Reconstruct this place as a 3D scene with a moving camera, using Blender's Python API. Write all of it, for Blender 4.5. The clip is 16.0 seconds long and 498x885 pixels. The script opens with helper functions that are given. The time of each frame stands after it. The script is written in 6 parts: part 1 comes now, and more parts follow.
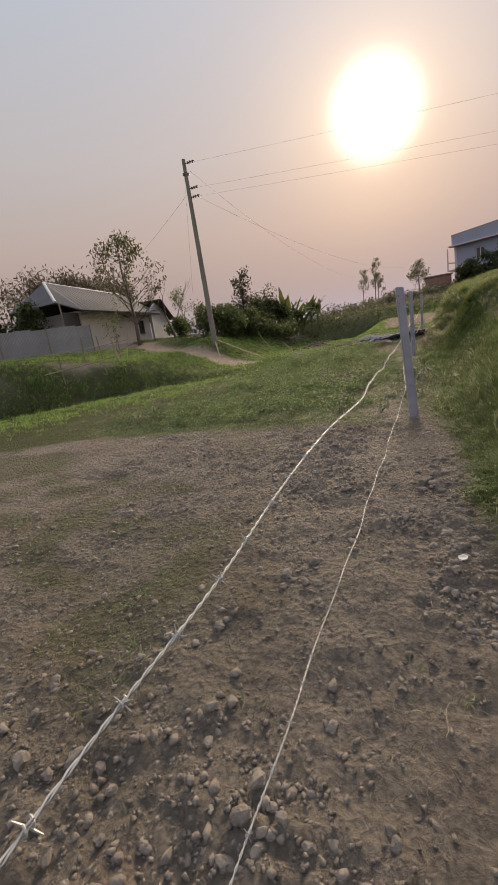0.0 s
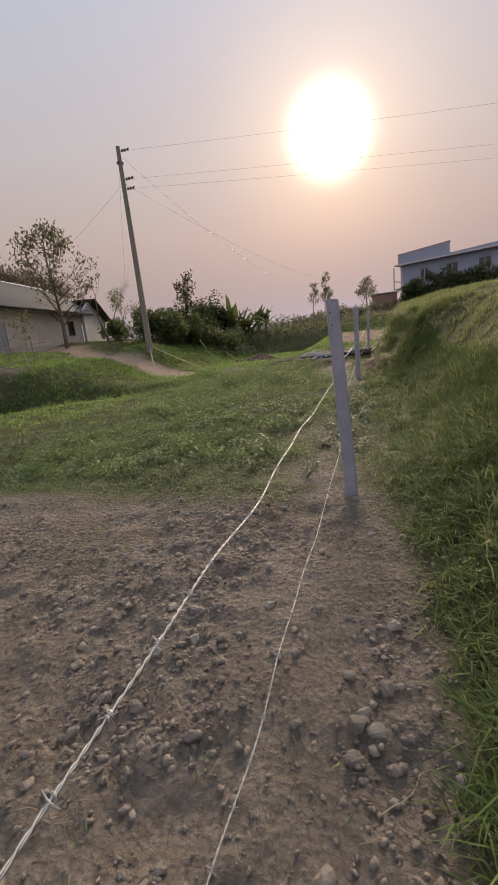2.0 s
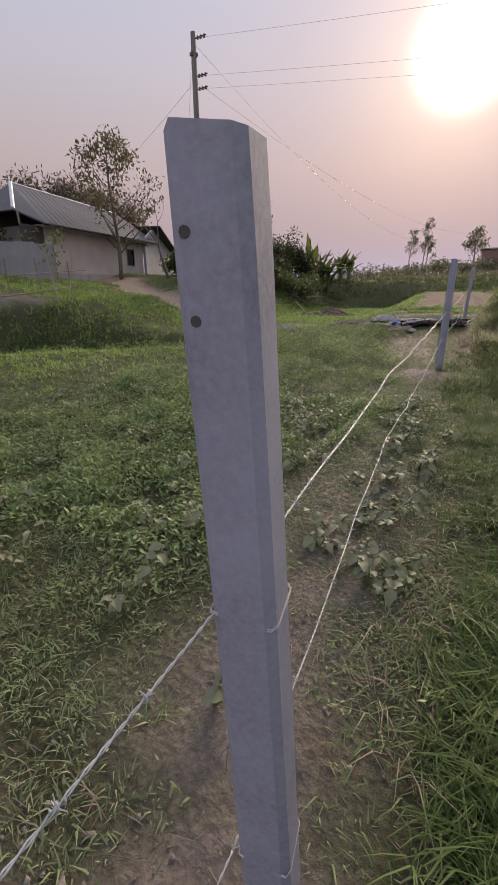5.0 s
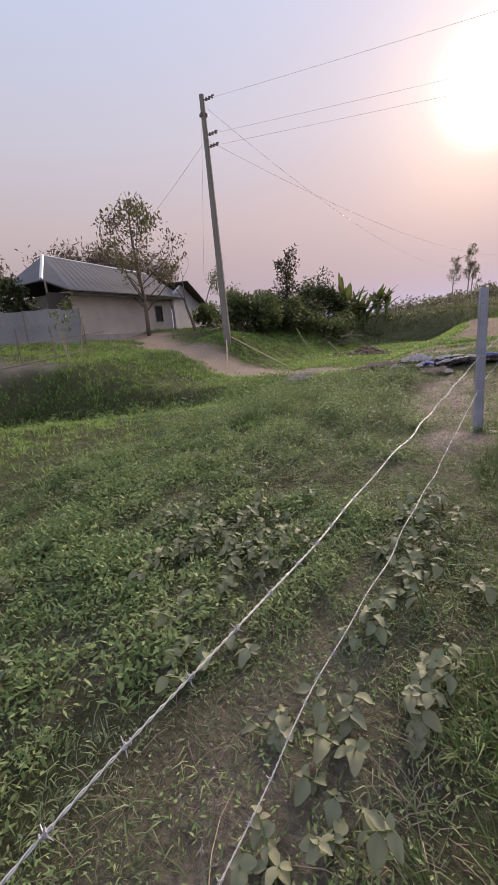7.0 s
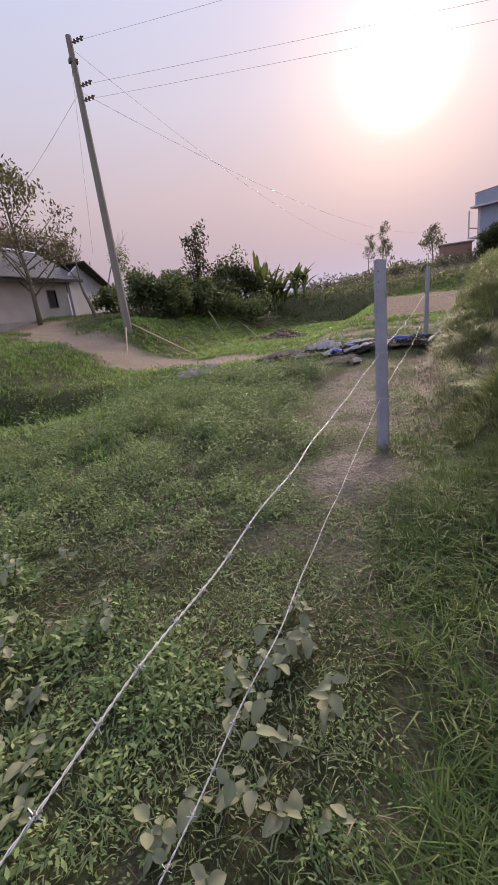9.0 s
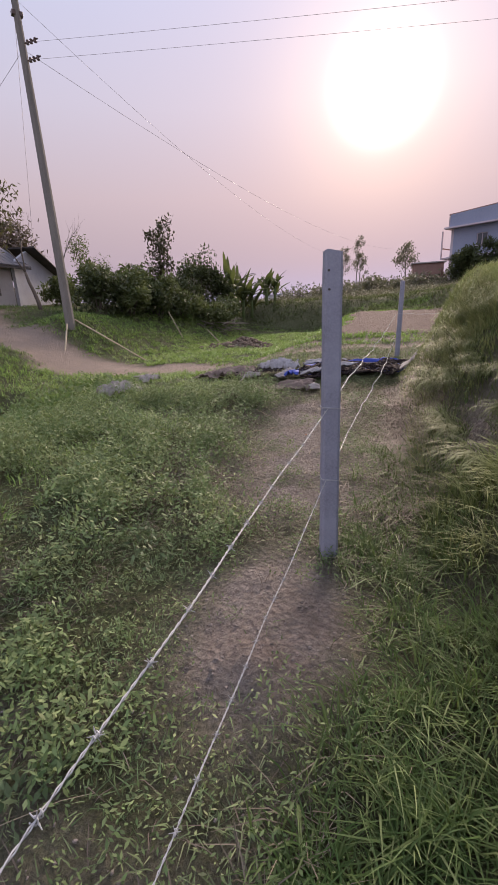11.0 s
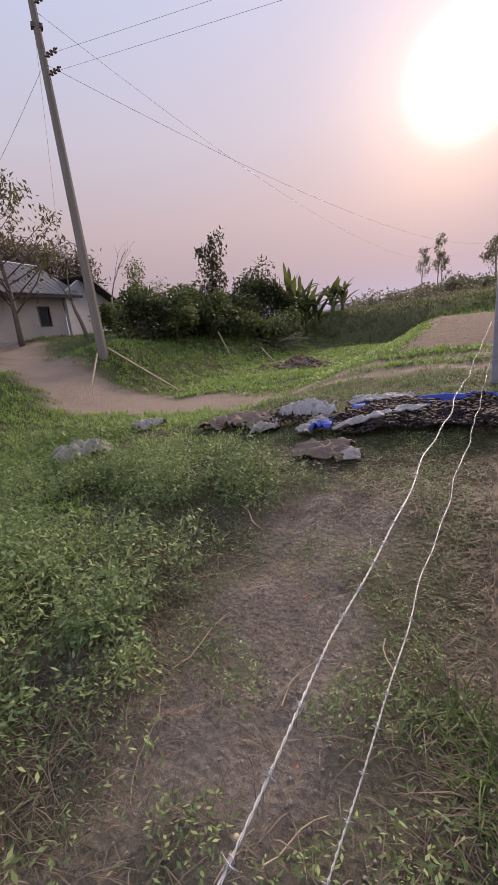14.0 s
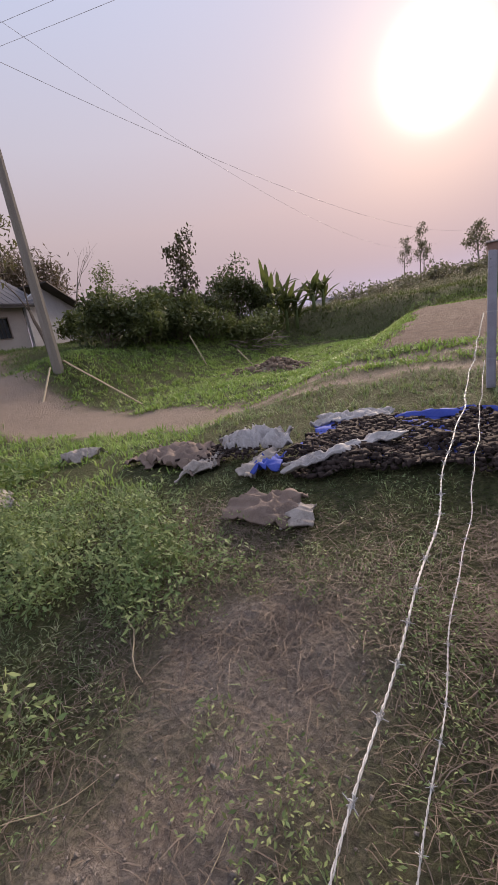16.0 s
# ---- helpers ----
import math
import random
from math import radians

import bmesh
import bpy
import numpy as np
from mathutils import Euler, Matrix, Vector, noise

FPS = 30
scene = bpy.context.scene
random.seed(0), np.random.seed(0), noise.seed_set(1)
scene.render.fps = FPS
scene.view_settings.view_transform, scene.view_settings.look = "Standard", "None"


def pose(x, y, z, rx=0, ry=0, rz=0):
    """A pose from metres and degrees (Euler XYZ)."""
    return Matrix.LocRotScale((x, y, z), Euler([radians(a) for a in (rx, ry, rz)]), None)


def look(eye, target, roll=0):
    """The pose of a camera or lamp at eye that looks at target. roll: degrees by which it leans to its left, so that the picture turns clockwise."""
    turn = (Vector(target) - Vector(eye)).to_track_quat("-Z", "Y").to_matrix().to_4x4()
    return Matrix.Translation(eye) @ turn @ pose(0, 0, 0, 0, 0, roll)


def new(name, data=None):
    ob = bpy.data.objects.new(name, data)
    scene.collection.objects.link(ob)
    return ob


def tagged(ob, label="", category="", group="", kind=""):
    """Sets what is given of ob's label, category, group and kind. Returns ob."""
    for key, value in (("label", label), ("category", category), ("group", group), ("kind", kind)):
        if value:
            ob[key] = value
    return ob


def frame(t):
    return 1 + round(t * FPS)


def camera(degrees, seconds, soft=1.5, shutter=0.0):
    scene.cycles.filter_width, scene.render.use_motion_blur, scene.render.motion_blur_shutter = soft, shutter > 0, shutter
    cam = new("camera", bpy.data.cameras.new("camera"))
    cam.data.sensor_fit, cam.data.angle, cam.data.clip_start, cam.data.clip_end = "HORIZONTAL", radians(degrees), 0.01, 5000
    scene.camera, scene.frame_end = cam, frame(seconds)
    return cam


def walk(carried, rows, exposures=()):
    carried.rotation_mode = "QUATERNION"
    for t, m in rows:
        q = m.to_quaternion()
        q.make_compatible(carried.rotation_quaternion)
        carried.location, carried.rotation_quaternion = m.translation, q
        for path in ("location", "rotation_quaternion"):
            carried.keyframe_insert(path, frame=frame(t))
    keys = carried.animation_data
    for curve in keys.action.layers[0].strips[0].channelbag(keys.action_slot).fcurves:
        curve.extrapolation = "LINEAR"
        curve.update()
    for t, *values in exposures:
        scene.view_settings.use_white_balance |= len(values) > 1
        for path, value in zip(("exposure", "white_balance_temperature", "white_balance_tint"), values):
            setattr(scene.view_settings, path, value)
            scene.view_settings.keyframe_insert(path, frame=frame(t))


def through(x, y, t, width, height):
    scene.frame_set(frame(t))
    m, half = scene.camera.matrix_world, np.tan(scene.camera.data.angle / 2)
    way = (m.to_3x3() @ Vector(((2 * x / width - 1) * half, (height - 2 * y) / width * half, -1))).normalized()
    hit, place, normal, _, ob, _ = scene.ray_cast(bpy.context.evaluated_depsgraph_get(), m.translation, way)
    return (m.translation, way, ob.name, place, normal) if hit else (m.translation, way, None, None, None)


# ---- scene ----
cam = camera(60.7, 16.0, soft=1.0)
METRES, EYE, TILT, LEAN, TURN = 15.2, 1.4, 0.0, 0.0, 21.7
ROWS = [
    (0.0, 0.0, 0.0, 0.0, -2.02, -13.54, 8.42),
    (0.5, 0.0108, 0.0404, -0.0037, -1.88, -14.36, 5.7),
    (1.0, 0.0275, 0.0703, -0.0026, -6.98, -15.18, 7.53),
    (1.5, 0.0424, 0.0946, 0.0045, -6.9, -15.07, 6.36),
    (2.0, 0.0582, 0.1287, 0.0061, -8.21, -13.41, 5.58),
    (2.5, 0.0743, 0.1588, 0.0089, -5.73, -10.27, 2.09),
    (3.0, 0.0833, 0.1894, 0.0058, -4.84, -10.42, 4.58),
    (3.5, 0.0987, 0.223, 0.0076, -5.23, -10.24, 6.59),
    (4.0, 0.1076, 0.2513, 0.008, -3.83, -13.88, 3.12),
    (6.5, 0.1806, 0.3884, 0.0207, 8.45, -21.38, 3.46),
    (7.0, 0.1928, 0.4153, 0.0217, 8.39, -14.23, 4.96),
    (7.5, 0.2095, 0.4396, 0.0201, 7.62, -14.79, 2.27),
    (8.0, 0.2235, 0.4637, 0.0203, 4.55, -18.79, 6.67),
    (8.5, 0.2333, 0.4978, 0.0233, 0.2, -17.76, 8.12),
    (11.0, 0.2864, 0.6412, 0.0237, -4.23, -17.23, 2.43),
    (11.5, 0.2992, 0.674, 0.0259, -6.41, -10.49, 3.44),
    (12.0, 0.3133, 0.7052, 0.0265, -6.19, -10.12, 4.0),
    (12.5, 0.3285, 0.7433, 0.0275, -9.96, -10.46, 5.72),
    (13.0, 0.3432, 0.7695, 0.0313, -6.89, -10.24, 8.41),
    (13.5, 0.3526, 0.7966, 0.0283, -4.06, -13.44, 6.87),
    (14.0, 0.3531, 0.8172, 0.027, 5.53, -14.84, 6.05),
    (14.5, 0.3649, 0.838, 0.0289, 3.77, -15.33, 11.16),
    (15.0, 0.373, 0.8579, 0.029, 0.07, -16.07, 10.7),
    (15.5, 0.3775, 0.8887, 0.0293, 1.41, -15.57, 6.7),
    (16.0, 0.3855, 0.9062, 0.0279, 3.84, -15.19, 8.9),
]
walk(cam, [(t, pose(0, 0, EYE, TILT, LEAN, TURN) @ pose(METRES * x, METRES * y, METRES * z, 90 + pitch, roll, yaw)) for t, x, y, z, yaw, pitch, roll in ROWS],
     exposures=[(0.0, 0.12, 7200, 4), (3.5, 0.16, 6750, 10), (4.2, 0.16, 6650, 11), (6.5, 0.46, 6300, 11), (7.5, 0.34, 6400, 12), (8.5, 0.46, 6250, 13), (11.0, 0.42, 6200, 17), (12.5, 0.24, 6250, 17), (14.5, 0.38, 6400, 15), (16.0, 0.36, 6400, 14)])

# ---- sky, sun ----
SUN_AZ, SUN_EL = -1.9, 21.4
SUN_DIR = Vector((math.sin(radians(SUN_AZ)) * math.cos(radians(SUN_EL)), math.cos(radians(SUN_AZ)) * math.cos(radians(SUN_EL)), math.sin(radians(SUN_EL))))
sun = new("sun", bpy.data.lights.new("sun", "SUN"))
sun.data.energy, sun.data.angle, sun.data.color = 4.9, radians(22), (1.0, 0.80, 0.60)
sun.matrix_world = look((0, 0, 60), Vector((0, 0, 60)) - SUN_DIR)

world = bpy.data.worlds.new("hazy_evening")
scene.world = world
world.use_nodes = True
wt = world.node_tree
wt.nodes.clear()


def wnode(kind, **values):
    n = wt.nodes.new(kind)
    for k, v in values.items():
        n.inputs[int(k[1:])].default_value = v
    return n


def wmath(op, a, b=None):
    n = wt.nodes.new("ShaderNodeMath")
    n.operation = op
    for i, v in enumerate((a, b)):
        if v is None:
            continue
        if isinstance(v, (int, float)):
            n.inputs[i].default_value = v
        else:
            wt.links.new(v, n.inputs[i])
    return n.outputs[0]


sky = wt.nodes.new("ShaderNodeTexSky")
sky.sky_type, sky.sun_disc = "NISHITA", False
sky.sun_elevation, sky.sun_rotation = radians(SUN_EL), radians(SUN_AZ)
sky.air_density, sky.dust_density, sky.ozone_density = 0.1, 0.0, 0.5
sky_bg = wnode("ShaderNodeBackground", _1=0.05)
wt.links.new(sky.outputs[0], sky_bg.inputs[0])
coord = wt.nodes.new("ShaderNodeTexCoord")
axis = wt.nodes.new("ShaderNodeVectorMath")
axis.operation = "DOT_PRODUCT"
axis.inputs[1].default_value = SUN_DIR
wt.links.new(coord.outputs["Generated"], axis.inputs[0])
angle = wmath("MULTIPLY", wmath("ARCCOSINE", wmath("MINIMUM", axis.outputs["Value"], 0.99999)), 57.2958)
split = wt.nodes.new("ShaderNodeSeparateXYZ")
wt.links.new(coord.outputs["Generated"], split.inputs[0])
# haze by height above the horizon
ramp = wt.nodes.new("ShaderNodeValToRGB")
stops = ((0.0, (0.25, 0.16, 0.125)), (0.10, (0.34, 0.24, 0.19)), (0.22, (0.45, 0.355, 0.325)), (0.36, (0.475, 0.45, 0.49)), (0.55, (0.45, 0.50, 0.63)), (0.75, (0.58, 0.62, 0.74)), (1.0, (0.66, 0.70, 0.82)))
ramp.color_ramp.elements.remove(ramp.color_ramp.elements[1])
for i, (p, c) in enumerate(stops):
    e = ramp.color_ramp.elements[0] if i == 0 else ramp.color_ramp.elements.new(p)
    e.position, e.color = p, (*c, 1)
wt.links.new(wmath("MAXIMUM", split.outputs["Z"], 0.0), ramp.inputs[0])
haze_bg = wnode("ShaderNodeBackground", _1=0.9)
wt.links.new(ramp.outputs[0], haze_bg.inputs[0])
# aureole of the veiled sun
core = wmath("MULTIPLY", wmath("EXPONENT", wmath("MULTIPLY", wmath("POWER", wmath("DIVIDE", angle, 3.15), 2.4), -1.0)), 3.2)
inner = wmath("MULTIPLY", wmath("EXPONENT", wmath("MULTIPLY", wmath("POWER", wmath("DIVIDE", angle, 9.0), 2.0), -1.0)), 0.30)
outer = wmath("MULTIPLY", wmath("EXPONENT", wmath("DIVIDE", angle, -17.0)), 0.36)
core_bg = wnode("ShaderNodeBackground", _0=(1.0, 0.97, 0.88, 1))
inner_bg = wnode("ShaderNodeBackground", _0=(1.0, 0.72, 0.36, 1))
outer_bg = wnode("ShaderNodeBackground", _0=(1.0, 0.52, 0.26, 1))
# paler, bluer haze on the side away from the sun
back = wmath("MULTIPLY", wmath("MAXIMUM", wmath("MULTIPLY", split.outputs["Y"], -1.0), 0.0), 0.30)
back_bg = wnode("ShaderNodeBackground", _0=(0.80, 0.86, 1.0, 1))
shader = sky_bg.outputs[0]
for strength, bg in ((None, haze_bg), (core, core_bg), (inner, inner_bg), (outer, outer_bg), (back, back_bg)):
    if strength is not None:
        wt.links.new(strength, bg.inputs[1])
    add = wt.nodes.new("ShaderNodeAddShader")
    wt.links.new(shader, add.inputs[0])
    wt.links.new(bg.outputs[0], add.inputs[1])
    shader = add.outputs[0]
wout = wt.nodes.new("ShaderNodeOutputWorld")
wt.links.new(shader, wout.inputs[0])


# ---- materials ----
def tree_of(name):
    m = bpy.data.materials.new(name)
    m.use_nodes = True
    nt = m.node_tree
    nt.nodes.clear()
    out = nt.nodes.new("ShaderNodeOutputMaterial")
    return m, nt, out


def mixed(nt, fac, a, b, kind="RGBA", blend="MIX"):
    n = nt.nodes.new("ShaderNodeMix")
    n.data_type, n.blend_type = kind, blend
    ins = (n.inputs[0], n.inputs[6], n.inputs[7])
    for s, v in zip(ins, (fac, a, b)):
        if isinstance(v, (int, float)):
            s.default_value = v
        elif isinstance(v, tuple):
            s.default_value = (*v, 1)
        else:
            nt.links.new(v, s)
    return n.outputs[2]


def noise_of(nt, vec, scale, detail=5.0, rough=0.6, lo=0.35, hi=0.65):
    n = nt.nodes.new("ShaderNodeTexNoise")
    n.inputs["Scale"].default_value, n.inputs["Detail"].default_value, n.inputs["Roughness"].default_value = scale, detail, rough
    if vec is not None:
        nt.links.new(vec, n.inputs["Vector"])
    r = nt.nodes.new("ShaderNodeMapRange")
    r.inputs[1].default_value, r.inputs[2].default_value = lo, hi
    nt.links.new(n.outputs[0], r.inputs[0])
    return r.outputs[0], n.outputs[0]


def surface(name, c1, c2, c3=None, scale=8.0, scale2=60.0, rough=0.9, metal=0.0, bump=0.3, dist=0.01, stretch=(1, 1, 1), vary=0.0, spec=0.3):
    """A weathered opaque surface: two colours by coarse noise, a third by fine noise, and relief."""
    m, nt, out = tree_of(name)
    tc = nt.nodes.new("ShaderNodeTexCoord")
    mp = nt.nodes.new("ShaderNodeMapping")
    mp.inputs["Scale"].default_value = stretch
    nt.links.new(tc.outputs["Object"], mp.inputs[0])
    coarse, _ = noise_of(nt, mp.outputs[0], scale)
    fine, raw = noise_of(nt, mp.outputs[0], scale2, 6.0, 0.65)
    col = mixed(nt, coarse, c1, c2)
    if c3:
        f = nt.nodes.new("ShaderNodeMath")
        f.operation = "MULTIPLY"
        f.inputs[1].default_value = 0.6
        nt.links.new(fine, f.inputs[0])
        col = mixed(nt, f.outputs[0], col, c3)
    if vary:
        info = nt.nodes.new("ShaderNodeObjectInfo")
        r = nt.nodes.new("ShaderNodeMapRange")
        r.inputs[3].default_value, r.inputs[4].default_value = 1 - vary, 1 + vary
        nt.links.new(info.outputs["Random"], r.inputs[0])
        h = nt.nodes.new("ShaderNodeHueSaturation")
        nt.links.new(r.outputs[0], h.inputs["Value"])
        nt.links.new(col, h.inputs["Color"])
        col = h.outputs[0]
    b = nt.nodes.new("ShaderNodeBsdfPrincipled")
    nt.links.new(col, b.inputs["Base Color"])
    b.inputs["Roughness"].default_value, b.inputs["Metallic"].default_value, b.inputs["Specular IOR Level"].default_value = rough, metal, spec
    bp = nt.nodes.new("ShaderNodeBump")
    bp.inputs["Strength"].default_value, bp.inputs["Distance"].default_value = bump, dist
    nt.links.new(raw, bp.inputs["Height"])
    nt.links.new(bp.outputs[0], b.inputs["Normal"])
    nt.links.new(b.outputs[0], out.inputs[0])
    return m


def leafy(name, c1, c2, c3, through=0.32, rough=0.6, patch=1.2):
    """Leaves and blades: colour varies from leaf to leaf and in patches, and light shines through."""
    m, nt, out = tree_of(name)
    geo = nt.nodes.new("ShaderNodeNewGeometry")
    big, _ = noise_of(nt, geo.outputs["Position"], patch, 3.0)
    col = mixed(nt, geo.outputs["Random Per Island"], c1, c2)
    col = mixed(nt, big, col, mixed(nt, geo.outputs["Random Per Island"], c2, c3))
    lot = nt.nodes.new("ShaderNodeTexWhiteNoise")
    lot.noise_dimensions = "1D"
    nt.links.new(geo.outputs["Random Per Island"], lot.inputs["W"])
    tone = nt.nodes.new("ShaderNodeMapRange")
    tone.inputs[3].default_value, tone.inputs[4].default_value = 0.62, 1.25
    nt.links.new(lot.outputs["Value"], tone.inputs[0])
    vary = nt.nodes.new("ShaderNodeHueSaturation")
    nt.links.new(tone.outputs[0], vary.inputs["Value"])
    nt.links.new(col, vary.inputs["Color"])
    col = vary.outputs[0]
    b = nt.nodes.new("ShaderNodeBsdfPrincipled")
    nt.links.new(col, b.inputs["Base Color"])
    b.inputs["Roughness"].default_value, b.inputs["Specular IOR Level"].default_value = rough, 0.18
    t = nt.nodes.new("ShaderNodeBsdfTranslucent")
    nt.links.new(mixed(nt, 0.35, col, (0.24, 0.31, 0.08)), t.inputs[0])
    mx = nt.nodes.new("ShaderNodeMixShader")
    mx.inputs[0].default_value = through
    nt.links.new(b.outputs[0], mx.inputs[1])
    nt.links.new(t.outputs[0], mx.inputs[2])
    nt.links.new(mx.outputs[0], out.inputs[0])
    return m


def clod_material(name, c1, c2, c3):
    """Crumbled earth: every clod has a tone of its own, with a rough, pitted skin."""
    m, nt, out = tree_of(name)
    geo = nt.nodes.new("ShaderNodeNewGeometry")
    info = nt.nodes.new("ShaderNodeObjectInfo")
    both = nt.nodes.new("ShaderNodeMath")
    both.operation = "ADD"
    nt.links.new(geo.outputs["Random Per Island"], both.inputs[0])
    nt.links.new(info.outputs["Random"], both.inputs[1])
    lot = nt.nodes.new("ShaderNodeTexWhiteNoise")
    lot.noise_dimensions = "1D"
    nt.links.new(both.outputs[0], lot.inputs["W"])
    fine, raw = noise_of(nt, geo.outputs["Position"], 120.0, 8.0, 0.75)
    patch, _ = noise_of(nt, geo.outputs["Position"], 1.9, 6.0, 0.65, 0.48, 0.62)
    col = mixed(nt, lot.outputs["Value"], c1, c2)
    col = mixed(nt, fine, col, mixed(nt, 0.5, col, c3))
    col = mixed(nt, patch, col, mixed(nt, 0.30, col, (0.105, 0.084, 0.078)))
    b = nt.nodes.new("ShaderNodeBsdfPrincipled")
    nt.links.new(col, b.inputs["Base Color"])
    b.inputs["Roughness"].default_value, b.inputs["Specular IOR Level"].default_value = 0.95, 0.1
    bp = nt.nodes.new("ShaderNodeBump")
    bp.inputs["Strength"].default_value, bp.inputs["Distance"].default_value = 0.9, 0.012
    nt.links.new(raw, bp.inputs["Height"])
    nt.links.new(bp.outputs[0], b.inputs["Normal"])
    nt.links.new(b.outputs[0], out.inputs[0])
    return m


def ground_material():
    """Earth, turf, cart track and ploughed field on one sheet; the shares come from the mesh's own attributes."""
    m, nt, out = tree_of("ground_earth_and_turf")
    geo = nt.nodes.new("ShaderNodeNewGeometry")
    pos = geo.outputs["Position"]

    def share(name):
        a = nt.nodes.new("ShaderNodeAttribute")
        a.attribute_name = name
        return a.outputs["Fac"]
    big, _ = noise_of(nt, pos, 0.7, 4.0)
    mid, _ = noise_of(nt, pos, 4.5, 5.0)
    fine, raw = noise_of(nt, pos, 38.0, 6.0, 0.7)
    v = nt.nodes.new("ShaderNodeTexVoronoi")
    v.inputs["Scale"].default_value = 26.0
    nt.links.new(pos, v.inputs["Vector"])
    soil = mixed(nt, mid, (0.372, 0.317, 0.298), (0.252, 0.210, 0.196))
    soil = mixed(nt, fine, soil, (0.425, 0.370, 0.350))
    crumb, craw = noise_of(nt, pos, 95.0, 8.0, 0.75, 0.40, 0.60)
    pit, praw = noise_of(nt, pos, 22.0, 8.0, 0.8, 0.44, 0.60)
    # fine noise paints small shadows between the crumbs into the soil colour
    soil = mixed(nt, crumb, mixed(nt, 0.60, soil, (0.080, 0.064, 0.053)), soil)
    soil = mixed(nt, pit, soil, mixed(nt, 0.5, soil, (0.433, 0.386, 0.353)))
    soil = mixed(nt, big, soil, mixed(nt, fine, (0.227, 0.191, 0.170), (0.370, 0.323, 0.292)))
    damp, _ = noise_of(nt, pos, 1.9, 6.0, 0.65, 0.50, 0.62)
    soil = mixed(nt, damp, soil, mixed(nt, 0.38, soil, (0.105, 0.084, 0.078)))
    red, _ = noise_of(nt, pos, 1.3, 4.0, 0.6, 0.54, 0.66)
    soil = mixed(nt, red, soil, mixed(nt, 0.35, soil, (0.30, 0.19, 0.145)))
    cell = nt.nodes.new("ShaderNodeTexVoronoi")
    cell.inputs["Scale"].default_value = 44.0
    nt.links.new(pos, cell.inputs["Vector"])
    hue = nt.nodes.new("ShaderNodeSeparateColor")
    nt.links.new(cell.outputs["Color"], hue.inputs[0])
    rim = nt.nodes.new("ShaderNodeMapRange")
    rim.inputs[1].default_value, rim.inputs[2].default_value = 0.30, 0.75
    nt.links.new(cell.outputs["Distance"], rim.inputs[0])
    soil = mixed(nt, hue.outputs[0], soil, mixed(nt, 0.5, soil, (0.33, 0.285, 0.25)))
    # cell edges darkened in colour, as shade in the cracks
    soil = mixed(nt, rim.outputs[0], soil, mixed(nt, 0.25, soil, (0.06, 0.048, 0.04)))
    # turf base toned dark to stand for shaded gaps under the blades
    turf = mixed(nt, mid, (0.090, 0.130, 0.040), (0.128, 0.132, 0.066))
    turf = mixed(nt, fine, turf, (0.060, 0.060, 0.032))
    turf = mixed(nt, big, turf, mixed(nt, fine, (0.082, 0.112, 0.032), (0.066, 0.062, 0.036)))
    # near-black specks paint deeper shade between the stems
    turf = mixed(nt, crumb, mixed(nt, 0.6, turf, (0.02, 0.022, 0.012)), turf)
    turf = mixed(nt, pit, turf, mixed(nt, 0.35, turf, (0.22, 0.215, 0.12)))
    road = mixed(nt, mid, (0.37, 0.285, 0.235), (0.29, 0.225, 0.185))
    road = mixed(nt, fine, road, (0.43, 0.35, 0.295))
    # crumb shadows painted into the track colour as well
    road = mixed(nt, crumb, mixed(nt, 0.4, road, (0.12, 0.09, 0.07)), road)
    field = mixed(nt, mid, (0.165, 0.112, 0.096), (0.118, 0.080, 0.070))
    far = mixed(nt, mid, (0.100, 0.108, 0.052), (0.140, 0.130, 0.074))
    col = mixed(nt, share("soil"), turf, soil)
    col = mixed(nt, share("far"), col, far)
    col = mixed(nt, share("field"), col, field)
    col = mixed(nt, share("road"), col, road)
    b = nt.nodes.new("ShaderNodeBsdfPrincipled")
    nt.links.new(col, b.inputs["Base Color"])
    b.inputs["Roughness"].default_value, b.inputs["Specular IOR Level"].default_value = 0.95, 0.15
    grit = nt.nodes.new("ShaderNodeMath")
    grit.operation = "MULTIPLY_ADD"
    grit.inputs[1].default_value = 0.45
    nt.links.new(craw, grit.inputs[0])
    nt.links.new(raw, grit.inputs[2])
    hsum = nt.nodes.new("ShaderNodeMath")
    hsum.operation = "ADD"
    nt.links.new(grit.outputs[0], hsum.inputs[0])
    lump = nt.nodes.new("ShaderNodeMath")
    lump.operation = "MULTIPLY_ADD"
    lump.inputs[1].default_value = 0.9
    nt.links.new(praw, lump.inputs[0])
    nt.links.new(v.outputs["Distance"], lump.inputs[2])
    nt.links.new(lump.outputs[0], hsum.inputs[1])
    bp = nt.nodes.new("ShaderNodeBump")
    bp.inputs["Strength"].default_value, bp.inputs["Distance"].default_value = 1.0, 0.06
    nt.links.new(hsum.outputs[0], bp.inputs["Height"])
    nt.links.new(bp.outputs[0], b.inputs["Normal"])
    nt.links.new(b.outputs[0], out.inputs[0])
    return m


